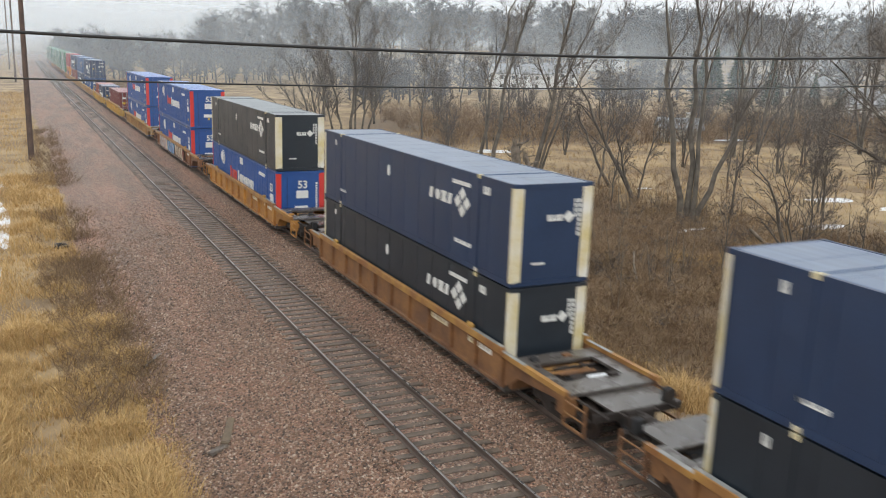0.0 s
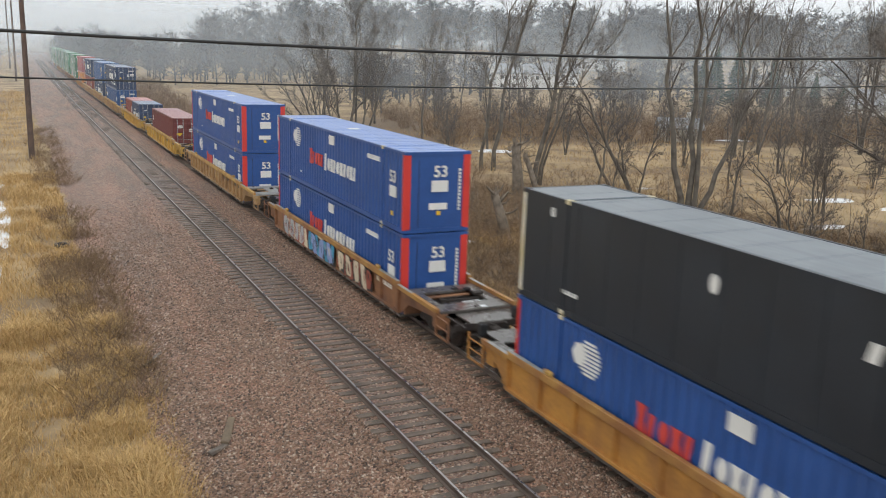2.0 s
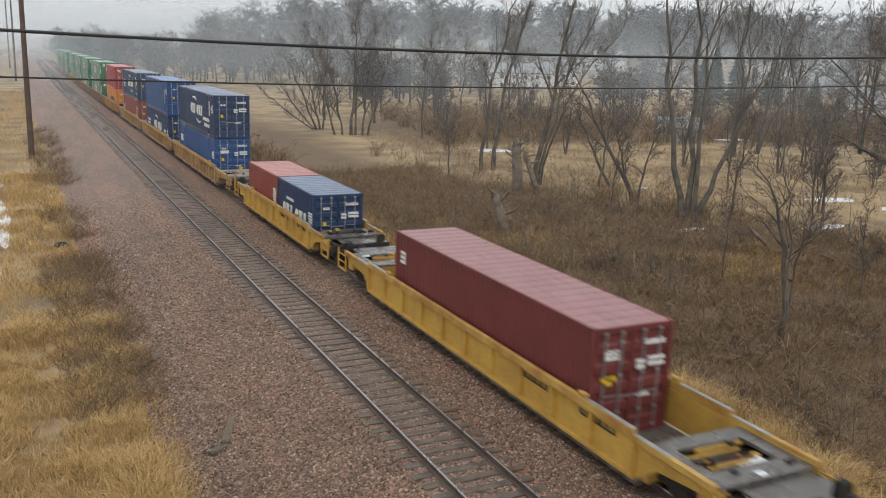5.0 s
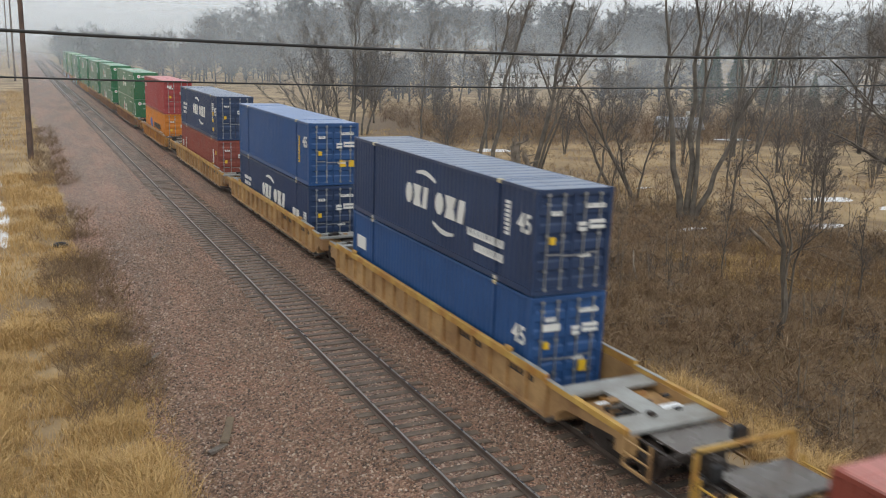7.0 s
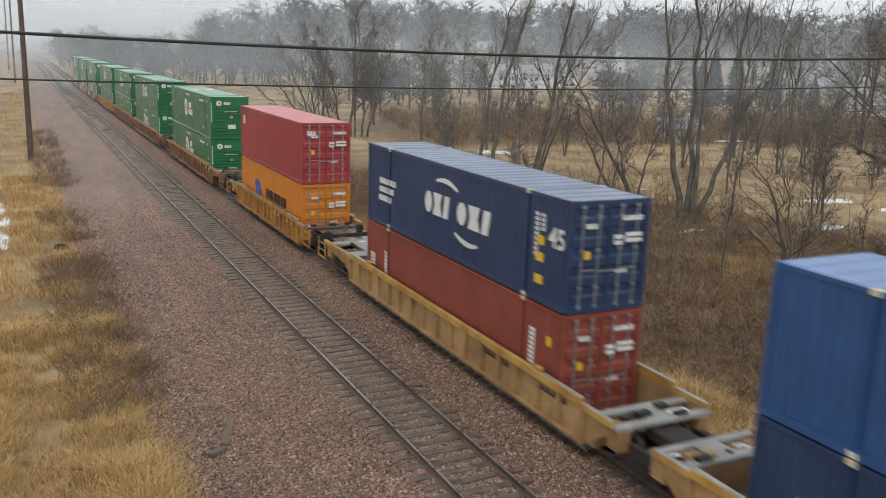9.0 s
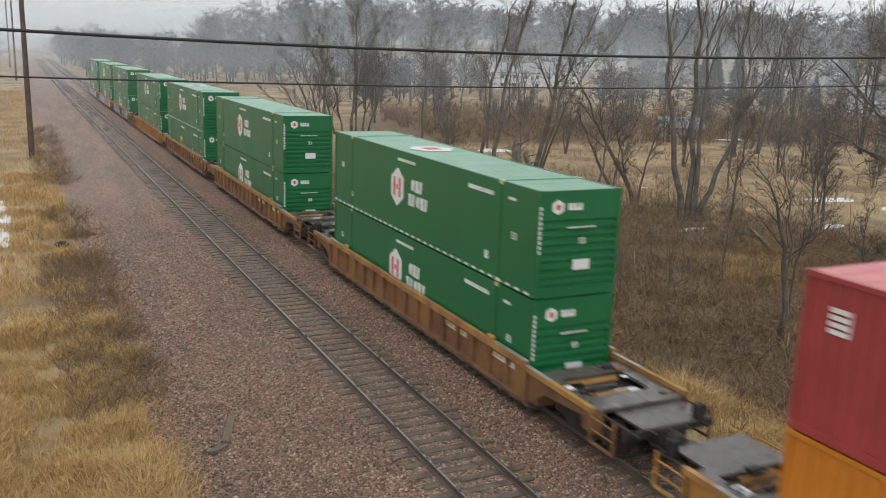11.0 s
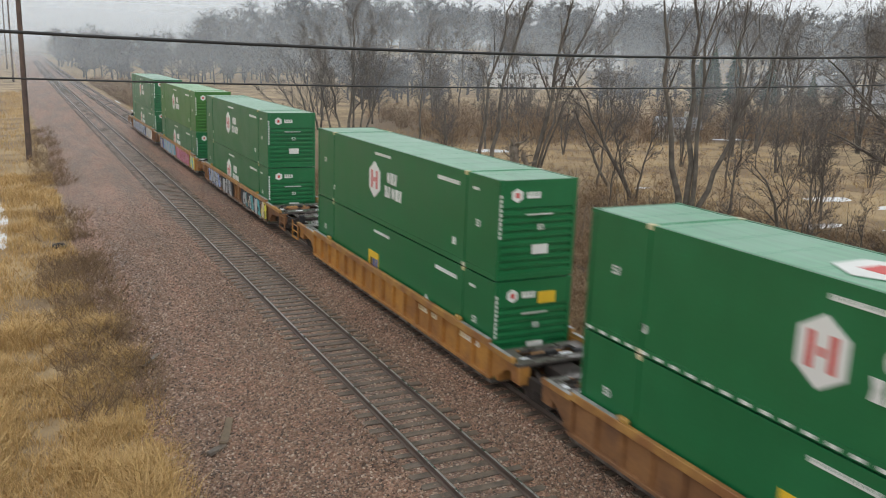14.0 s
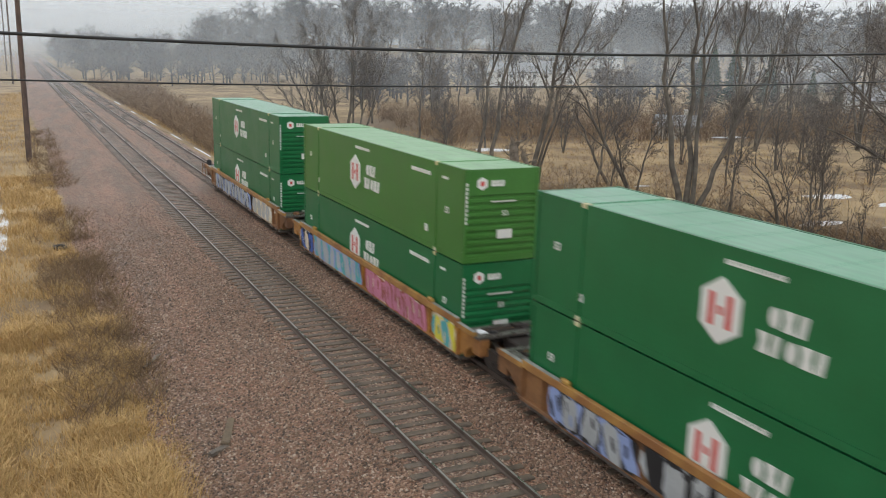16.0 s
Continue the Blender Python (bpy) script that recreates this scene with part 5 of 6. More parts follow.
slender = tree("slender bare tree in a thicket", 34.8, 48.8, ((0, 0.6, 1, 9, 0.11),), 29, 12, 0.25, 0.28, 0.7)
wide = tree("broad bare tree with low level limbs of dense twigs", 33.9, 33.8, ((0, -0.5, 1, 13, 0.3), (0.4, 1.5, 1.3, 13, 0.2)), 30, 16, 0.2, 0.62, 1.2, (8, 6, 4), 0.0)
tree("bare many-stemmed tree fanning out from its base", 28.9, 116.0, ((-2.2, -3.6, 1.1, 14.5, 0.16), (-1.2, -3.2, 1.2, 15.5, 0.16), (0, 1.0, 1.1, 20, 0.22), (0.6, 0.2, 1, 17.5, 0.16), (2.3, 4.0, 1.2, 14.5, 0.16), (1.6, 1.4, 1, 15.5, 0.15)), 31, 13, 0.14, 0.27, 0.6, (7, 6, 5))
low_fan = tree("bare tree with low limbs fanning sideways", 26.6, 124.0, ((0, -5.5, 1.0, 13.5, 0.17), (0.4, -3.0, 1.0, 13, 0.16), (0, -7.8, 0.9, 9.5, 0.13), (0, -8.6, 0.85, 6, 0.11), (0.8, 0.8, 1, 14, 0.15)), 32, 13, 0.14, 0.26, 0.6, (6, 5, 5))
wavy = tree("slim bare tree with a wavering trunk", 42.5, 117, ((0, -1.2, 0.7, 16, 0.16),), 33, 13, 0.35, 0.26, 0.6)
shrub = tree("rounded reddish-brown twiggy shrub at the edge of the field", 62, 101, tuple((0.25 * k - 0.6, 0.9 * k - 2.4, 1.1, 5.2 - 0.25 * abs(k - 2.5), 0.07) for k in range(6)), 34, 8, 0.2, 0.34, 0.8, (6, 6), 0.02, name="bare_shrub", category="shrub")
round_tree = tree("round bare tree with fine pale twigs", 52.5, 74.5, ((0, 0.3, 1, 7.5, 0.14), (0.1, -1.2, 1.2, 7, 0.09), (0.1, 1.7, 1.2, 7, 0.09)), 35, 12, 0.25, 0.36, 0.85, (5, 4, 4), 0.02)

for k, spots in ((slender, ((27.5, 68, 60, 0.85), (24.5, 76, 120, 0.9), (38, 93, 120, 1.3), (45, 60, 10, 0.9), (29.5, 56.5, 300, 0.7), (38.5, 43.5, 200, 0.75), (34.5, 41, 90, 0.6), (47, 52, 70, 0.8), (22, 36, 33, 0.5), (26, 30, 160, 0.55), (36, 108, 45, 1.5), (52, 112, 240, 1.6))),
                 (round_tree, ((60, 68, 90, 1.0), (44, 48.5, 200, 0.8), (68, 72, 20, 1.0), (78, 78, 130, 1.1), (46, 88, 300, 1.0))),
                 (shrub, ((36, 100, 40, 1.0), (45, 104, 90, 1.2), (54, 106, 150, 1.3), (70, 98, 220, 1.2), (80, 96, 60, 1.3), (90, 99, 120, 1.2), (98, 92, 10, 1.2), (86, 108, 200, 1.6), (73, 112, 280, 1.7), (108, 104, 100, 1.5),
                          (60, 122, 30, 1.6), (47, 126, 70, 1.6), (64, 66.5, 170, 0.75), (72, 65, 200, 0.9), (54, 61, 260, 0.6), (62, 58, 20, 0.6), (112, 120, 310, 1.6), (128, 128, 45, 1.7))),
                 (wavy, ((38, 130, 90, 1.0), (58, 140, 200, 1.05), (82, 128, 40, 1.0), (33, 140, 300, 0.9), (104, 140, 130, 1.1))),
                 (forked, ((64, 128, 160, 0.75), (112, 118, 20, 0.85))), (sweeping, ((92, 96, 200, 0.9), (52, 138, 30, 0.8))),
                 (many, ((90, 82, 60, 1.0), (100, 76, 200, 1.0))), (fan_crown, ((96, 110, 120, 0.85), (118, 98, 240, 0.95), (108, 84, 60, 0.95))), (wide, ((86, 70, 100, 1.1),)), (low_fan, ((36, 150, 200, 0.8),)), (dark, ((43, 38, 250, 0.8),))):
    for x, y, turn, size in spots:
        plant(k, x, y, turn, size)


def snag(x, y, h, r, lean, seed, label):
    """A dead trunk broken off, its top splintered, with stubs of limbs."""
    rnd = random.Random(seed)
    st = Sticks()
    pts = [Vector((lean * (i / 5) ** 1.3, rnd.uniform(-0.05, 0.05), -0.3 + h * i / 5)) for i in range(6)]
    st.limb(pts, [r * (1.2 - 0.09 * i) for i in range(6)], 9)
    for k in range(9):
        t = k * 0.7
        p = pts[5] + Vector((math.cos(t), math.sin(t), 0)) * r * 0.45
        st.limb([p - Vector((0, 0, 0.4)), p + Vector((rnd.uniform(-0.2, 0.2), rnd.uniform(-0.1, 0.1), rnd.uniform(0.2, 0.9)))], [r * 0.26, 0.015], 4)
    for k in range(7):
        p = pts[rnd.choice((2, 3, 4, 5))]
        w = Vector((rnd.uniform(-1, 1), rnd.uniform(-0.6, 0.6), rnd.uniform(-0.1, 0.9)))
        q = p + w * rnd.uniform(0.5, 1.1)
        st.limb([p, q, q + Vector((w.x * 0.5, 0, rnd.uniform(-0.3, 0.5)))], [r * 0.34, r * 0.2, 0.03], 5)
    o = new("tree_stump", st.mesh("tree_stump", DEADWOOD))
    o.matrix_basis = pose(x, y, ground_height(x, y), 0, 0, -26.3)
    tagged(o, label, "tree stump", "dead trunks in the brush")


snag(25.6, 64.5, 4.6, 0.46, -0.5, 1, "tall splintered dead trunk standing in brush")
snag(15.6, 49.2, 3.3, 0.36, -0.9, 2, "leaning broken pale dead trunk in brush")
snag(27.2, 64.0, 3.6, 0.26, -1.2, 3, "dark broken dead trunk beside a larger one")


def fallen(x, y, ln, turn, rise, r):
    st = Sticks()
    st.limb([Vector((-ln / 2, 0, 0)), Vector((0, 0.08, 0.03)), Vector((ln / 2, -0.05, 0))], [r, r * 0.85, r * 0.6], 7)
    o = new("fallen_log", st.mesh("fallen_log", DEADWOOD))
    o.matrix_basis = pose(x, y, ground_height(x, y) + ln / 2 * math.sin(radians(rise)) + r * 0.3, 0, -rise, turn)
    tagged(o, "pale barkless dead log lying in brush", "log", "dead trunks in the brush")


fallen(28.6, 39.4, 2.6, 155, 42, 0.16)
fallen(30.0, 34.0, 3.4, 120, 14, 0.1)
fallen(17.5, 38.0, 2.8, 60, 25, 0.07)
fallen(24, 33, 3.2, 200, 20, 0.06)


def brush_edge(y):
    """How far the near brush reaches out from the track."""
    return 38.5 if y < 45 else 38.5 - 0.52 * (y - 45) if y < 72 else 24.5 - 0.06 * (y - 72)


def thicket():
    """Tangled leafless brush on the slope and in the ditch, and in a belt behind the field."""
    rnd = random.Random(5)
    st = Sticks()

    def clump(x, y, hh, stems, thick, open_):
        z = ground_height(x, y) - 0.05
        for s in range(stems):
            w = Vector((rnd.uniform(-open_, open_), rnd.uniform(-open_, open_), 1)).normalized()
            ln = hh * rnd.uniform(0.5, 1.15)
            p0 = Vector((x + rnd.uniform(-0.4, 0.4), y + rnd.uniform(-0.4, 0.4), z))
            mid = p0 + w * ln * 0.5
            tip = mid + (w + Vector((rnd.uniform(-0.7, 0.7), rnd.uniform(-0.7, 0.7), rnd.uniform(-0.7, 0.1)))).normalized() * ln * 0.5
            st.limb([p0, mid, tip], [thick, thick * 0.75, thick * 0.35], 3 if y < 42 else 2)
            for b in range(5):
                f = rnd.uniform(0.2, 0.95)
                q = p0.lerp(mid, f * 2) if f < 0.5 else mid.lerp(tip, f * 2 - 1)
                st.limb([q, q + (w * 0.5 + Vector((rnd.uniform(-1, 1), rnd.uniform(-1, 1), rnd.uniform(-0.5, 0.6)))).normalized() * ln * rnd.uniform(0.2, 0.45)], [thick * 0.8, thick * 0.4], 2)

    for i in range(4600):
        y = 11 + 70 * rnd.random() ** 1.1
        x = rnd.uniform(5.4, brush_edge(y))
        patch = noise.noise(Vector((x * 0.16, y * 0.13, 2)))
        if (x < 7.5 and rnd.random() < 0.6) or patch < -0.7:
            continue
        clump(x, y, rnd.uniform(0.5, 1.9) * (0.8 + 0.9 * max(patch, 0)) * (0.7 if x < 9 else 1.1), 8, rnd.uniform(0.008, 0.016), 0.85)
    for i in range(900):            # along the track, farther out
        y = rnd.uniform(78, 250)
        clump(rnd.uniform(5.2, 9 + (y - 78) * 0.07), y, rnd.uniform(1.4, 3.6), 8, 0.02 + 0.00012 * y, 0.7)
    for i in range(1300):           # belt behind the field
        x = rnd.uniform(26, 150)
        front = 97 if x < 60 else max(97 - 0.35 * (x - 60), 86)
        y = front + rnd.uniform(0, 48) * (1 if x < 110 else 0.8)
        if x < 24 + 0.12 * y:
            continue
        clump(x, y, rnd.uniform(1.6, 5.0), 8, 0.03, 0.6)
    for i in range(230):            # lone tufts of twigs on the field
        y = rnd.uniform(46, 95)
        x = brush_edge(y) + rnd.uniform(0, 50) * rnd.random()
        clump(x, y, rnd.uniform(0.8, 3.2), 6, 0.016, 0.6)
    o = new("brush_thicket", st.mesh("brush_thicket", BRUSH))
    tagged(o, "dense thicket of leafless reddish-brown brush in the ditch", "brush", kind="stuff")
    st = Sticks()
    for i in range(330):            # dark arching brambles in drifts
        y = 12 + 44 * rnd.random()
        x = rnd.uniform(8.5, brush_edge(y))
        if noise.noise(Vector((x * 0.22, y * 0.2, 12))) > -0.02:
            clump(x, y, rnd.uniform(0.9, 2.2), 11, rnd.uniform(0.01, 0.018), 1.1)
    o = new("bramble_thicket", st.mesh("bramble_thicket", TWIG))
    tagged(o, "dark arching bramble canes in drifts on the slope", "brush", kind="stuff")
    st = Sticks()
    for i in range(90):             # tall pale canes
        y = 16 + 44 * rnd.random()
        x = rnd.uniform(10, brush_edge(y))
        p0 = Vector((x, y, ground_height(x, y) - 0.1))
        for k in range(rnd.choice((1, 2, 2, 3))):
            p = p0 + Vector((rnd.uniform(-0.5, 0.5), rnd.uniform(-0.5, 0.5), 0))
            w = Vector((rnd.uniform(-0.22, 0.22), rnd.uniform(-0.2, 0.2), 1)) * rnd.uniform(1.4, 3.4)
            st.limb([p, p + w * 0.5, p + w], [rnd.uniform(0.022, 0.05), 0.022, 0.008], 4)
            for b in range(5):
                q = p + w * rnd.uniform(0.4, 0.95)
                st.limb([q, q + Vector((rnd.uniform(-1, 1), rnd.uniform(-1, 1), rnd.uniform(0.1, 0.9))) * 0.6], [0.012, 0.006], 3)
    o = new("pale_saplings", st.mesh("pale_saplings", DEADWOOD))
    tagged(o, "tall pale dead canes and saplings in the brush", "brush", kind="stuff")
    st = Sticks()
    for i in range(420):
        y = rnd.uniform(25, 50) if i < 150 else rnd.uniform(24, 110)
        x = rnd.uniform(-12.6, -9.9) + (0.3 if y > 60 else 0)
        if 58 < y < 66 or noise.noise(Vector((0, y * 0.16, 7))) < -0.22:
            continue
        z = ground_height(x, y) - 0.05
        for s in range(12):
            w = Vector((rnd.uniform(-0.8, 0.8), rnd.uniform(-0.8, 0.8), 1)).normalized()
            ln = rnd.uniform(0.4, 1.35)
            p0 = Vector((x + rnd.uniform(-0.4, 0.4), y + rnd.uniform(-0.4, 0.4), z))
            tip = p0 + (w + Vector((0, 0, -0.15))) * ln
            st.limb([p0, p0.lerp(tip, 0.5) + Vector((0, 0, 0.06)), tip], [0.011, 0.008, 0.004], 3)
            for b in range(3):
                q = p0.lerp(tip, rnd.uniform(0.3, 0.9))
                st.limb([q, q + Vector((rnd.uniform(-1, 1), rnd.uniform(-1, 1), rnd.uniform(0, 0.7))) * ln * 0.3], [0.006, 0.003], 3)
    o = new("verge_brush", st.mesh("verge_brush", BRUSH))
    tagged(o, "dark bare twiggy brush along the edge of the ballast", "brush", kind="stuff")


thicket()


def grass(name, label, spots, seed, material=STRAW):
    """Blades of dead grass: each a bent strip of two faces. spots: x range, y range, count, height range, reach."""
    g = np.random.default_rng(seed)
    vs, fs, base = [], [], 0
    for (xa, xb), (ya, yb), n, (ha, hb), power in spots:
        y = ya + (yb - ya) * g.random(n) ** power
        x = xa + (xb - xa) * g.random(n)
        keep = np.array([noise.noise(Vector((float(a) * 0.5, float(b) * 0.5, 4))) + 0.35 * noise.noise(Vector((float(a) * 2.1, float(b) * 2.1, 1))) for a, b in zip(x, y)])
        sel = keep > g.uniform(-0.55, 0.12, n)
        x, y, keep = x[sel], y[sel], keep[sel]
        n = len(x)
        z = np.array([ground_height(float(a), float(b)) for a, b in zip(x, y)]) - 0.03
        hh = g.uniform(ha, hb, n) * (0.6 + 1.1 * np.clip(keep + 0.15, 0, 0.7))
        t = g.uniform(0, 2 * np.pi, n)
        wd = g.uniform(0.004, 0.008, n) * (1 + y / 60)
        lean = hh * g.uniform(0.35, 1.35, n)
        th = t + g.uniform(-1.2, 1.2, n) + 1.57
        px, py = np.cos(t) * wd, np.sin(t) * wd
        lx, ly = np.cos(th) * lean, np.sin(th) * lean
        p = np.stack([np.c_[x - px, y - py, z], np.c_[x + px, y + py, z], np.c_[x - px * .7 + lx * .35, y - py * .7 + ly * .35, z + hh * .62], np.c_[x + px * .7 + lx * .35, y + py * .7 + ly * .35, z + hh * .62],
                      np.c_[x + lx, y + ly, z + hh * 0.9]], 1).reshape(-1, 3)
        k = base + 5 * np.arange(n)
        vs.append(p)
        fs += [(a, a + 1, a + 3, a + 2) for a in k] + [(a + 2, a + 3, a + 4) for a in k]
        base += 5 * n
    me = bpy.data.meshes.new(name)
    me.from_pydata(np.concatenate(vs).tolist(), [], [tuple(int(i) for i in f) for f in fs])
    me.materials.append(material)
    return tagged(new(name, me), label, "grass", kind="stuff")


grass("verge_grass", "tall dry straw-coloured grass on the verge", (((-16.5, -10.5), (15, 34), 92000, (0.2, 0.75), 1.0), ((-17, -10.9), (34, 75), 36000, (0.2, 0.6), 1.0), ((-24, -11.3), (70, 190), 16000, (0.3, 0.8), 1.0), ((-10.9, -9.9), (15, 30), 2600, (0.2, 0.6), 1.0)), 3)
grass("slope_grass", "pale dead grass on the far embankment", (((3.3, 9), (12, 60), 9000, (0.25, 0.7), 1.2), ((4.6, 9.5), (11, 23), 16000, (0.35, 0.95), 1.0), ((4, 13), (50, 160), 12000, (0.3, 0.8), 1.0), ((30, 75), (34, 120), 20000, (0.25, 0.6), 1.0), ((22, 30), (32, 41), 6500, (0.3, 0.9), 1.0), ((27, 37), (26, 34), 5000, (0.3, 0.9), 1.0), ((13.2, 17.6), (46, 50.5), 2600, (0.4, 1.0), 1.0)), 4)

grass("slope_weeds", "brown dead weeds and leaf litter under the brush", (((5, 24), (11, 34), 34000, (0.15, 0.6), 1.0), ((8, 32), (22, 46), 16000, (0.15, 0.5), 1.0), ((6, 38), (30, 66), 34000, (0.2, 0.75), 1.0), ((9, 20), (40, 58), 5000, (0.4, 0.9), 1.0)), 6, WEEDS)


def far_woods():
    """Belt of leafless woods round the fields, with haze tinted into the twigs."""
    rnd = random.Random(9)
    st = Sticks()

    def simple(x, y, h):
        z = ground_height(x, y) - 0.3
        tw = 0.0004 * math.hypot(x + 13, y)
        p0 = Vector((x, y, z))
        top = p0 + Vector((rnd.uniform(-1, 1), rnd.uniform(-1, 1), h * 0.86))
        st.limb([p0, p0.lerp(top, 0.5), top], [0.26, 0.18, 0.05], 4)
        broad = rnd.uniform(0.22, 0.34) * h
        for i in range(14):
            f = 0.12 + 0.86 * (i + rnd.random()) / 14
            q = p0.lerp(top, f * 0.9)
            t = rnd.uniform(0, 6.28)
            ln = broad * (0.55 + 0.9 * math.sin(math.pi * min(f + 0.12, 1)))
            e = q + Vector((math.cos(t), math.sin(t), rnd.uniform(0.3, 0.9))) * ln * rnd.uniform(0.6, 1)
            st.limb([q, q.lerp(e, 0.5) + Vector((0, 0, 0.25)), e], [0.09, tw * 1.1, tw * 0.5], 3)
            for k in range(6):
                s0 = q.lerp(e, rnd.uniform(0.2, 1.0))
                w2 = Vector((rnd.uniform(-1, 1), rnd.uniform(-1, 1), rnd.uniform(-0.15, 1.0)))
                s1 = s0 + w2 * broad * 0.36
                st.limb([s0, s1], [tw * 0.95, tw * 0.5], 2)
                for j in range(4):
                    r0 = s0.lerp(s1, rnd.uniform(0.3, 1))
                    st.limb([r0, r0 + Vector((rnd.uniform(-1, 1), rnd.uniform(-1, 1), rnd.uniform(-0.2, 1.0))) * broad * 0.17], [tw * 0.75, tw * 0.35], 2)

    for i in range(75):             # behind the field, left of the houses
        y = rnd.uniform(255, 330)
        simple(rnd.uniform(7, 95), y, rnd.uniform(12, 19))
    for i in range(330):            # behind the houses
        x = rnd.uniform(60, 420)
        simple(x, rnd.uniform(320, 440) - 0.45 * max(x - 200, 0), rnd.uniform(18, 28))
    for i in range(30):
        simple(rnd.uniform(170, 340), rnd.uniform(270, 320), rnd.uniform(10, 16))
    for i in range(26):
        simple(rnd.uniform(-60, -16), rnd.uniform(380, 480), rnd.uniform(8, 13))
    for i in range(30):
        simple(rnd.uniform(3, 60), rnd.uniform(400, 470), rnd.uniform(14, 19))
    for i in range(115):            # among and before the houses
        y = rnd.uniform(165, 300)
        x = y * rnd.uniform(0.79, 1.45) - 13
        simple(x, y, rnd.uniform(9, 15))
    for i in range(46):             # close behind the houses
        y = rnd.uniform(288, 335)
        simple(y * rnd.uniform(0.55, 0.84) - 13, y, rnd.uniform(12, 19))
    for i in range(16):
        y = rnd.uniform(160, 240)
        simple(y * rnd.uniform(0.725, 0.8) - 13, y, rnd.uniform(8, 12))
    for i in range(46):             # beyond the belt of brush
        y = rnd.uniform(150, 260)
        simple(y * rnd.uniform(0.36, 0.545) - 13, y, rnd.uniform(8, 13))
    o = new("far_woods", st.mesh("far_woods", HAZETWIG))
    tagged(o, "distant belt of leafless woods with grey haze in its colour", "woods", kind="stuff")


far_woods()


def conifer(x, y, h, seed):
    rnd = random.Random(seed)
    top = empty("conifer", "dark green spruce standing beside a house", "tree", "", pose(x, y, ground_height(x, y)))
    st = Sticks()
    st.limb([Vector((0, 0, -0.2)), Vector((0, 0, h))], [0.2, 0.03], 6)
    o = new("trunk", st.mesh("trunk", BARK))
    o.parent = top
    st = Sticks()
    for i in range(620):
        f = rnd.random() ** 0.8
        z = h * (0.08 + 0.92 * f)
        r = (1 - f) * h * 0.26 * rnd.uniform(0.55, 1.1) + 0.15
        t = rnd.uniform(0, 6.28)
        a = Vector((math.cos(t) * r * 0.15, math.sin(t) * r * 0.15, z))
        b = Vector((math.cos(t) * r, math.sin(t) * r, z - 0.22 * r))
        st.limb([a, a.lerp(b, 0.55) + Vector((0, 0, 0.08)), b], [0.12, 0.2, 0.04], 4)
    o = new("crown", st.mesh("crown", NEEDLES))
    o.parent = top


for i, (x, y, h) in enumerate(((148, 142, 9.5), (155.5, 141, 7.5), (141, 166, 15), (149, 167, 16.5), (159, 165, 14), (134, 163, 12))):
    conifer(x, y, h, 1 + i)

# ---- houses beyond the field ----
SIDING = mat("pale_house_siding", (0.88, 0.88, 0.86), 0.7, 0, 0.12, 0.5, 8, 0.1)
SIDING2 = mat("cream_house_siding", (0.62, 0.58, 0.50), 0.7, 0, 0.12, 0.5, 8, 0.1)
SHINGLE = mat("grey_roof_shingles", (0.32, 0.33, 0.34), 0.85, 0, 0.25, 0.8, 9, 0.3)
GLASS = mat("dark_window_glass", (0.03, 0.035, 0.04), 0.1, 0, 0.1, 1, 5, 0.0)
TRIM = mat("white_trim", (0.78, 0.78, 0.76), 0.6, 0, 0.08, 1, 10, 0.05)


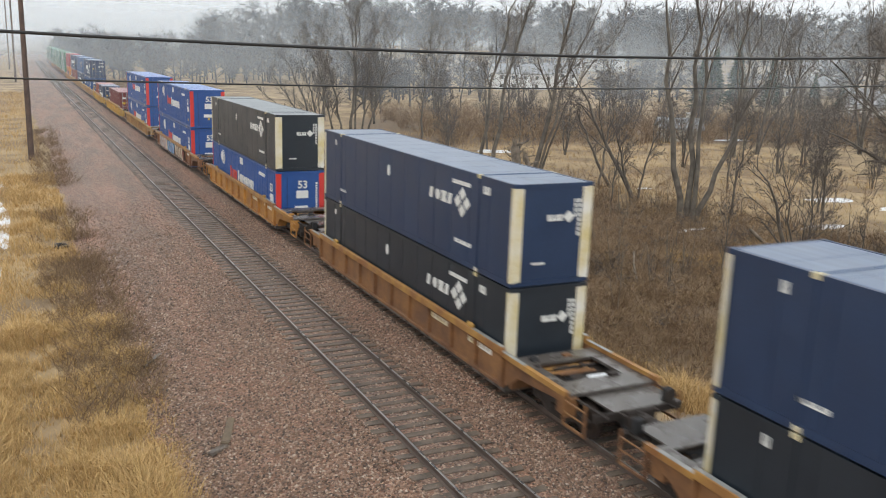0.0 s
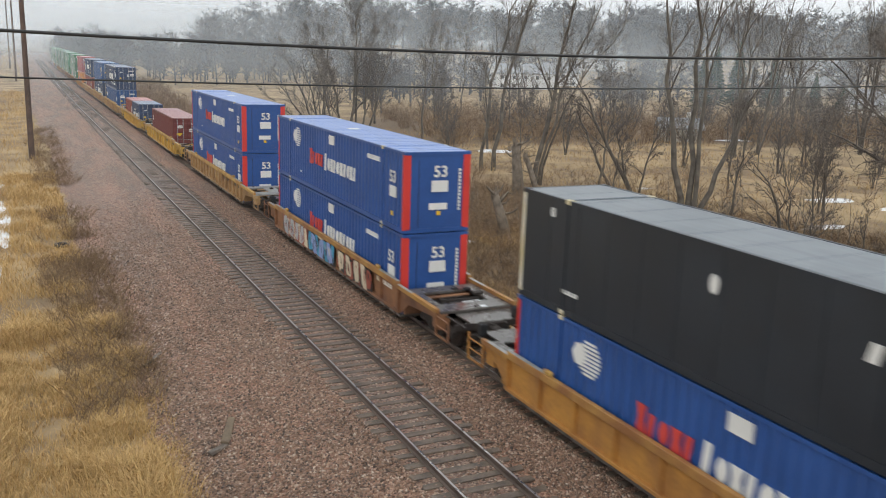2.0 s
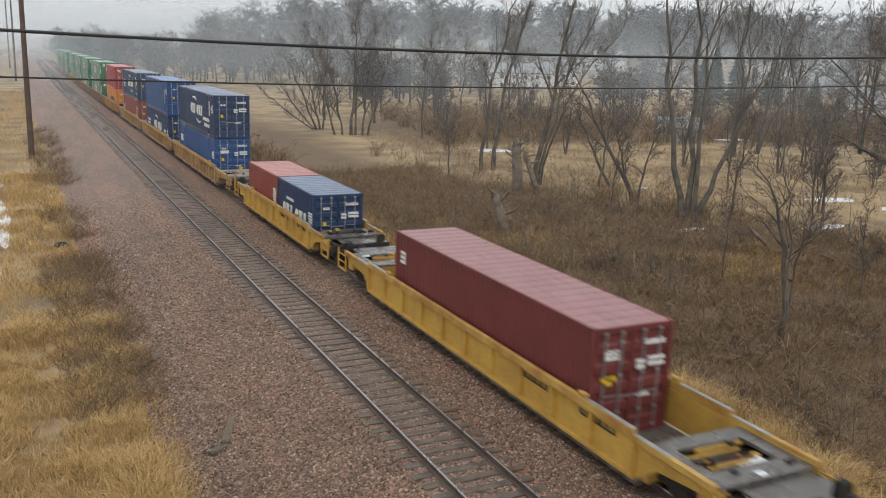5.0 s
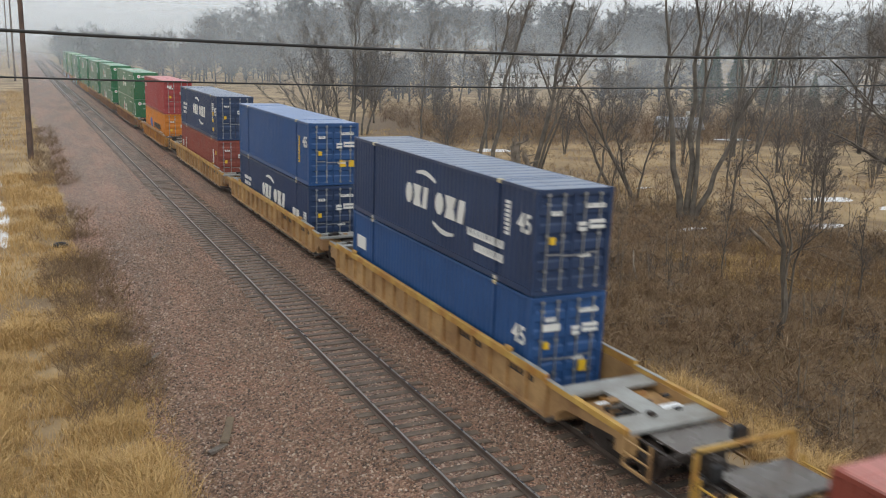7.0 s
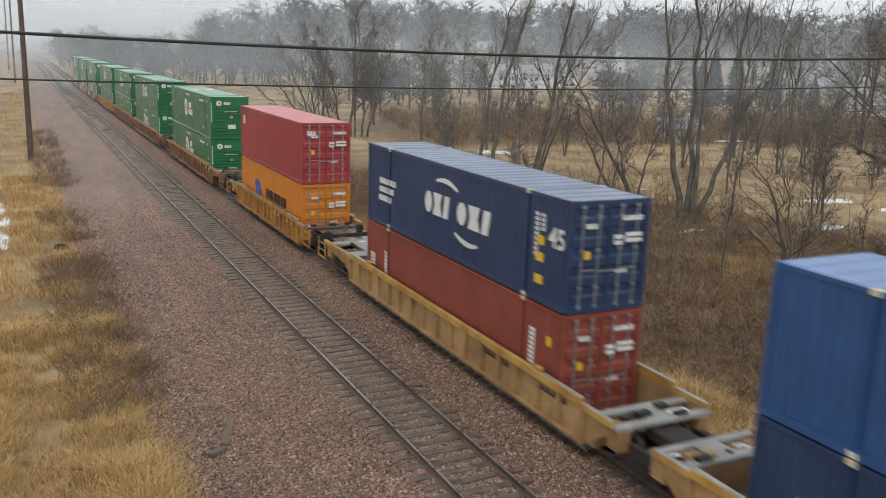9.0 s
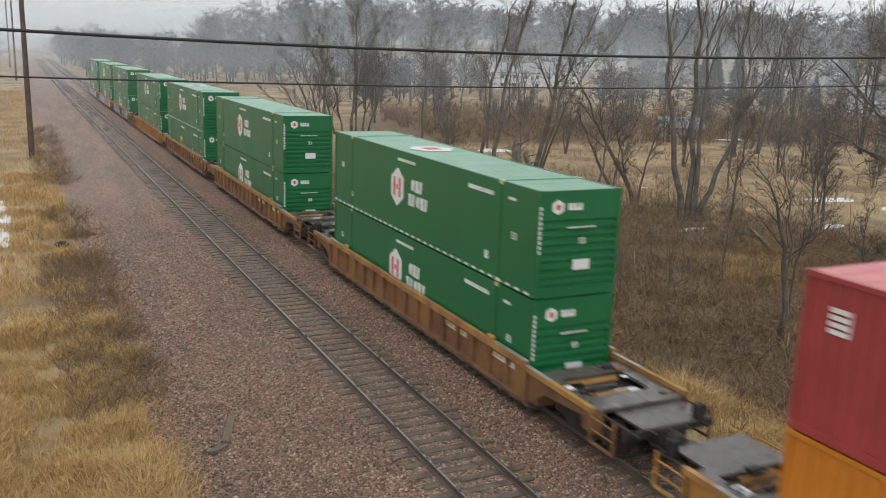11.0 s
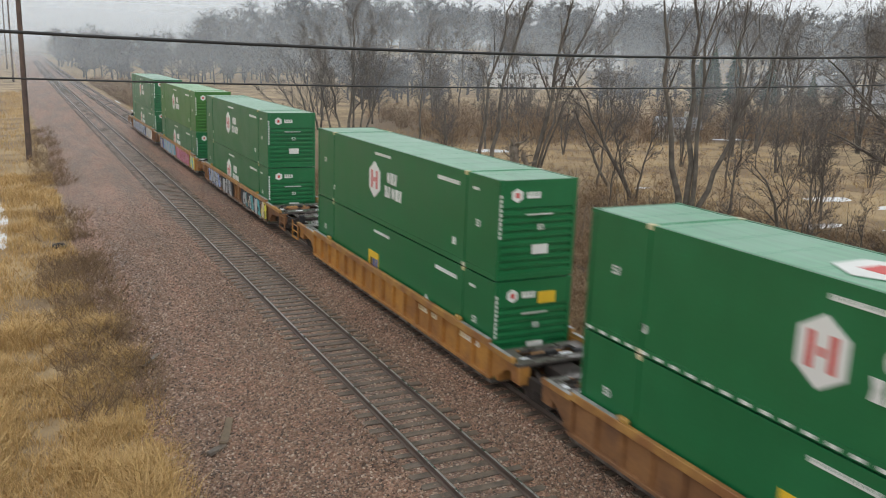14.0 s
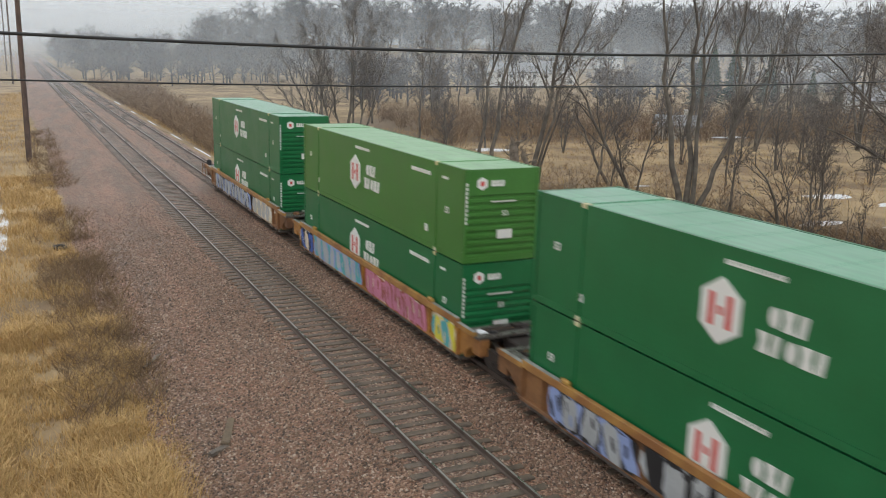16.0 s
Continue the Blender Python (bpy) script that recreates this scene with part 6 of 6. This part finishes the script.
def house(x, y, turn, w, d, h, roof_h, siding, label):
    top = empty("house", label, "house", "houses beyond the field", pose(x, y, ground_height(x, y) - 0.1, 0, 0, turn))
    bm = block(-w / 2, w / 2, -d / 2, d / 2, 0, h)
    for s in (-1, 1):
        v = [bm.verts.new(p) for p in ((s * w / 2, -d / 2, h), (s * w / 2, d / 2, h), (s * w / 2, 0, h + roof_h))]
        bm.faces.new(v)
    part("wall", bm, siding, top)
    o = 0.5
    prof = [(-d / 2 - o, h - o * roof_h / (d / 2)), (0, h + roof_h), (d / 2 + o, h - o * roof_h / (d / 2)), (d / 2 + o, h - o * roof_h / (d / 2) + 0.25), (0, h + roof_h + 0.25), (-d / 2 - o, h - o * roof_h / (d / 2) + 0.25)]
    bm = bmesh.new()
    a = [bm.verts.new((-w / 2 - o, p, q)) for p, q in prof]
    b = [bm.verts.new((w / 2 + o, p, q)) for p, q in prof]
    for i in range(6):
        j = (i + 1) % 6
        bm.faces.new((a[i], a[j], b[j], b[i]))
    bm.faces.new((a[0], a[1], a[4], a[5])), bm.faces.new((a[1], a[2], a[3], a[4]))
    bm.faces.new((b[0], b[1], b[4], b[5])), bm.faces.new((b[1], b[2], b[3], b[4]))
    bmesh.ops.recalc_face_normals(bm, faces=bm.faces[:])
    rf = part("roof", bm, SHINGLE, top)
    part("chimney", block(w * 0.2, w * 0.2 + 0.8, 0.3, 1.1, h + roof_h * 0.5, h + roof_h + 1.0), SIDING2, rf)
    for floor in range(max(1, int(h // 2.6))):
        n = max(2, int(w // 3.5))
        for i in range(n):
            cx = -w / 2 + (i + 0.5) * w / n
            z = 0.9 + floor * 2.7
            if i == n // 2 and floor == 0:
                part("door", block(cx - 0.5, cx + 0.5, -d / 2 - 0.04, -d / 2 + 0.05, 0.1, 2.1), TRIM, top)
                continue
            win = part("window", block(cx - 0.62, cx + 0.62, -d / 2 - 0.05, -d / 2 + 0.05, z, z + 1.3), TRIM, top)
            part("pane", block(cx - 0.52, cx + 0.52, -d / 2 - 0.06, -d / 2 - 0.02, z + 0.1, z + 1.2), GLASS, win)
    for s in (-1, 1):
        win = part("window", block(*sorted((s * (w / 2 - 0.05), s * (w / 2 + 0.05))), -0.6, 0.6, 0.9, 2.2), TRIM, top)
        part("pane", block(*sorted((s * (w / 2 + 0.02), s * (w / 2 + 0.06))), -0.5, 0.5, 1.0, 2.1), GLASS, win)


house(140, 256, -14, 20, 9, 5.6, 2.8, SIDING, "long white two-storey house with grey roof")
house(158, 262, -8, 12, 9, 5.4, 2.8, SIDING, "white two-storey house with grey roof")
house(200, 299, -10, 22, 10, 4.4, 3.4, SIDING, "white house with broad grey gable roof")
house(222, 211, -35, 17, 9, 4.2, 3.0, SIDING2, "cream house with grey roof behind trees")
house(143, 121, -40, 12, 8, 4.6, 2.6, SIDING, "white house half hidden by bare branches")
house(74.5, 101, -30, 5.5, 4, 2.2, 1.1, SIDING2, "small pale garden shed among trees")
house(262, 240, -30, 16, 9, 4.5, 3, SIDING, "white distant house with grey roof")

# ---- snow, poles, wires and litter ----
def snow_patch(x, y, rx, ry, seed, label):
    rnd = random.Random(seed)
    bm = bmesh.new()
    rings = []
    for k, f in enumerate((1.0, 0.8, 0.5)):
        ring = []
        for i in range(22):
            t = 2 * math.pi * i / 22
            wob = 1 + 0.45 * noise.noise(Vector((math.cos(t) * 1.7, math.sin(t) * 1.7, seed)))
            px, py = x + rx * f * wob * math.cos(t), y + ry * f * wob * math.sin(t)
            ring.append(bm.verts.new((px, py, snow_base(px, py) + (-0.03, 0.05, 0.08)[k])))
        rings.append(ring)
    for a, b in zip(rings, rings[1:]):
        for i in range(22):
            bm.faces.new((a[i], a[(i + 1) % 22], b[(i + 1) % 22], b[i])).smooth = True
    bm.faces.new(rings[-1])
    tagged(part("snow_patch", bm, SNOW), label, "snow", "patches of old snow")


def snow_base(x, y):
    return max(ground_height(x, y), ballast_height(x, y) if -11.5 < x < 3 else -9)


for i, (x, y, rx, ry) in enumerate(((-14.6, 55, 0.9, 7), (-14.9, 43, 0.7, 3), (-15.5, 70, 1.2, 5))):
    snow_patch(x, y, rx, ry, i, "melting patch of old snow in dry grass")
for i, (x, y, rx, ry) in enumerate(((3.3, 76, 0.3, 4), (3.35, 88, 0.25, 5), (3.3, 103, 0.22, 4), (3.3, 122, 0.25, 4), (3.2, 140, 0.3, 3), (3.3, 162, 0.3, 4))):
    snow_patch(x, y, rx, ry, 10 + i, "thin strip of old snow along the ballast edge")
for i, (x, y, rx, ry) in enumerate(((50.6, 53.4, 3.0, 1.3), (54, 48.6, 3.2, 0.8), (192, 241, 14, 2), (38.6, 92, 2.6, 1.6), (84.6, 100, 3.2, 1.4), (39.2, 44, 2.2, 0.6), (44, 41, 2.0, 0.6), (150, 238, 9, 2), (12.0, 50.0, 1.1, 1.9), (30, 47.5, 1.5, 0.5), (38, 63, 1.0, 0.5))):
    snow_patch(x, y, rx, ry, 30 + i, "patch of old snow on the winter field")

POLEWOOD = mat("weathered_pole_wood", (0.13, 0.085, 0.065), 0.9, 0, 0.35, 1.2, 20, 0.4, second=(0.08, 0.055, 0.045))
WIREMAT = mat("black_cable_sheath", (0.02, 0.02, 0.02), 0.6, 0, 0.1, 3, 20, 0.05)


def pole(x, y, h, r):
    st = Sticks()
    z = ground_height(x, y) - 0.4
    st.limb([Vector((x, y, z)), Vector((x, y, z + h * 0.5)), Vector((x, y, z + h))], [r, r * 0.87, r * 0.72], 12)
    o = new("utility_pole", st.mesh("utility_pole", POLEWOOD))
    tagged(o, "tall weathered brown wooden utility pole in dry grass", "utility pole", "poles along the railway")


pole(-12.2, 84.5, 17, 0.26)
pole(-12.4, 235, 24, 0.24)
pole(-13.6, 330, 30, 0.24)


def cable(y, low, low_x, bend, r, label):
    """A slack cable across the tracks."""
    st = Sticks()
    pts = [Vector((x, y, low + bend * (x - low_x) ** 2)) for x in np.linspace(-46, 46, 47)]
    st.limb(pts, [r] * len(pts), 8)
    o = new("overhead_cable", st.mesh("overhead_cable", WIREMAT))
    tagged(o, label, "cable", "cables over the tracks")


cable(15.0, 9.435, -5.8, 0.0016, 0.026, "thick black overhead cable sagging across the tracks")
cable(15.0, 8.785, -6.8, 0.0012, 0.014, "thin black overhead cable sagging across the tracks")

WETWOOD = mat("weathered_grey_wood", (0.20, 0.15, 0.10), 0.9, 0, 0.3, 2, 20, 0.4)


def litter(x, y, ln, turn, name, label, m, thick=0.1):
    bm = block(-ln / 2, ln / 2, -thick, thick, 0, thick * 0.9, thick * 0.2)
    for v in bm.verts:
        v.co += Vector((0, random.uniform(-0.03, 0.03), random.uniform(-0.015, 0.02)))
        v.co.y += 0.12 * math.sin(v.co.x * 2)
    o = part(name, bm, m)
    o.matrix_basis = pose(x, y, snow_base(x, y) - 0.01, 0, 0, turn)
    tagged(o, label, "debris", "debris beside the tracks")


litter(-8.75, 21.9, 1.5, 62, "broken_plank", "weathered broken plank lying on the ballast", WETWOOD)
litter(-9.2, 21.0, 0.6, 20, "wood_fragment", "dark splintered wood lying on the ballast", TIE)
litter(-9.7, 28.8, 1.4, 50, "dead_branch", "dark dead branch lying on the ballast edge", TIE, 0.06)
litter(-9.3, 17.6, 0.35, 30, "paper_scrap", "small white scrap of litter on the ballast", WHITE, 0.06)


def tyre(x, y):
    bm = bmesh.new()
    n, k = 28, 10
    rings = []
    for i in range(n):
        t = 2 * math.pi * i / n
        rings.append([bm.verts.new(((0.27 + 0.09 * math.cos(2 * math.pi * j / k)) * math.cos(t), (0.27 + 0.09 * math.cos(2 * math.pi * j / k)) * math.sin(t), 0.1 + 0.1 * math.sin(2 * math.pi * j / k))) for j in range(k)])
    for i in range(n):
        a, b = rings[i], rings[(i + 1) % n]
        for j in range(k):
            bm.faces.new((a[j], b[j], b[(j + 1) % k], a[(j + 1) % k])).smooth = True
    o = part("old_tyre", bm, RUBBER)
    o.matrix_basis = pose(x, y, ground_height(x, y) - 0.02, 4, 0, 0)
    tagged(o, "old black rubber tyre dumped in dry grass", "tyre")


tyre(-11.6, 48.1)

# ---- distance haze of the mist: added translucent sheets across the view, denser far off ----
def veil(dist, density):
    m = bpy.data.materials.new("distance_haze")
    m.use_nodes = True
    n, l = m.node_tree.nodes, m.node_tree.links
    n.remove(n["Principled BSDF"])
    out = n["Material Output"]
    clear, front, back, half, mix = (n.new("ShaderNode" + k) for k in ("BsdfTransparent", "BsdfDiffuse", "BsdfTranslucent", "MixShader", "MixShader"))
    for b in (front, back):
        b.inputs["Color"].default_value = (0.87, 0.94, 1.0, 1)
    half.inputs["Fac"].default_value = 0.5
    l.new(front.outputs[0], half.inputs[1])
    l.new(back.outputs[0], half.inputs[2])
    tc, axis, thin = n.new("ShaderNodeTexCoord"), n.new("ShaderNodeSeparateXYZ"), n.new("ShaderNodeMapRange")
    l.new(tc.outputs["Object"], axis.inputs[0])
    l.new(axis.outputs["Z"], thin.inputs["Value"])
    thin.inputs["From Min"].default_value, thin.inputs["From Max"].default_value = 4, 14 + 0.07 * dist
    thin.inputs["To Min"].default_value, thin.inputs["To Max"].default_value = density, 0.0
    rise, both = n.new("ShaderNodeMapRange"), n.new("ShaderNodeMath")
    rise.inputs["From Min"].default_value, rise.inputs["From Max"].default_value = -1.2, 5.0
    l.new(axis.outputs["Z"], rise.inputs["Value"])
    both.operation = "MULTIPLY"
    l.new(thin.outputs["Result"], both.inputs[0])
    l.new(rise.outputs["Result"], both.inputs[1])
    l.new(both.outputs[0], mix.inputs["Fac"])
    l.new(clear.outputs[0], mix.inputs[1])
    l.new(half.outputs[0], mix.inputs[2])
    l.new(mix.outputs[0], out.inputs["Surface"])
    bm = bmesh.new()
    w = 300 + dist * 2
    v = [bm.verts.new(p) for p in ((-w, 0, -6), (w, 0, -6), (w, 0, 130), (-w, 0, 130))]
    bm.faces.new(v)
    o = part("haze_sheet", bm, m)
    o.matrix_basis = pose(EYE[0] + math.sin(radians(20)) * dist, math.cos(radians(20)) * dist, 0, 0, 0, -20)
    tagged(o, "added thin translucent sheet standing in for misty distance haze", "mist", kind="stuff")


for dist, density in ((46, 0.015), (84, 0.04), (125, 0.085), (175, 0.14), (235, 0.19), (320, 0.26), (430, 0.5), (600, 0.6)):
    veil(dist, density)


# ---- what moves: the whole train, along its track ----
def motions():
    for thing, x, y, z in MOVERS:
        walk(thing, [(t, pose(x + bend(y - s), y - s, z, 0, 0, -bend_turn(y - s))) for t, s in COME])


motions()
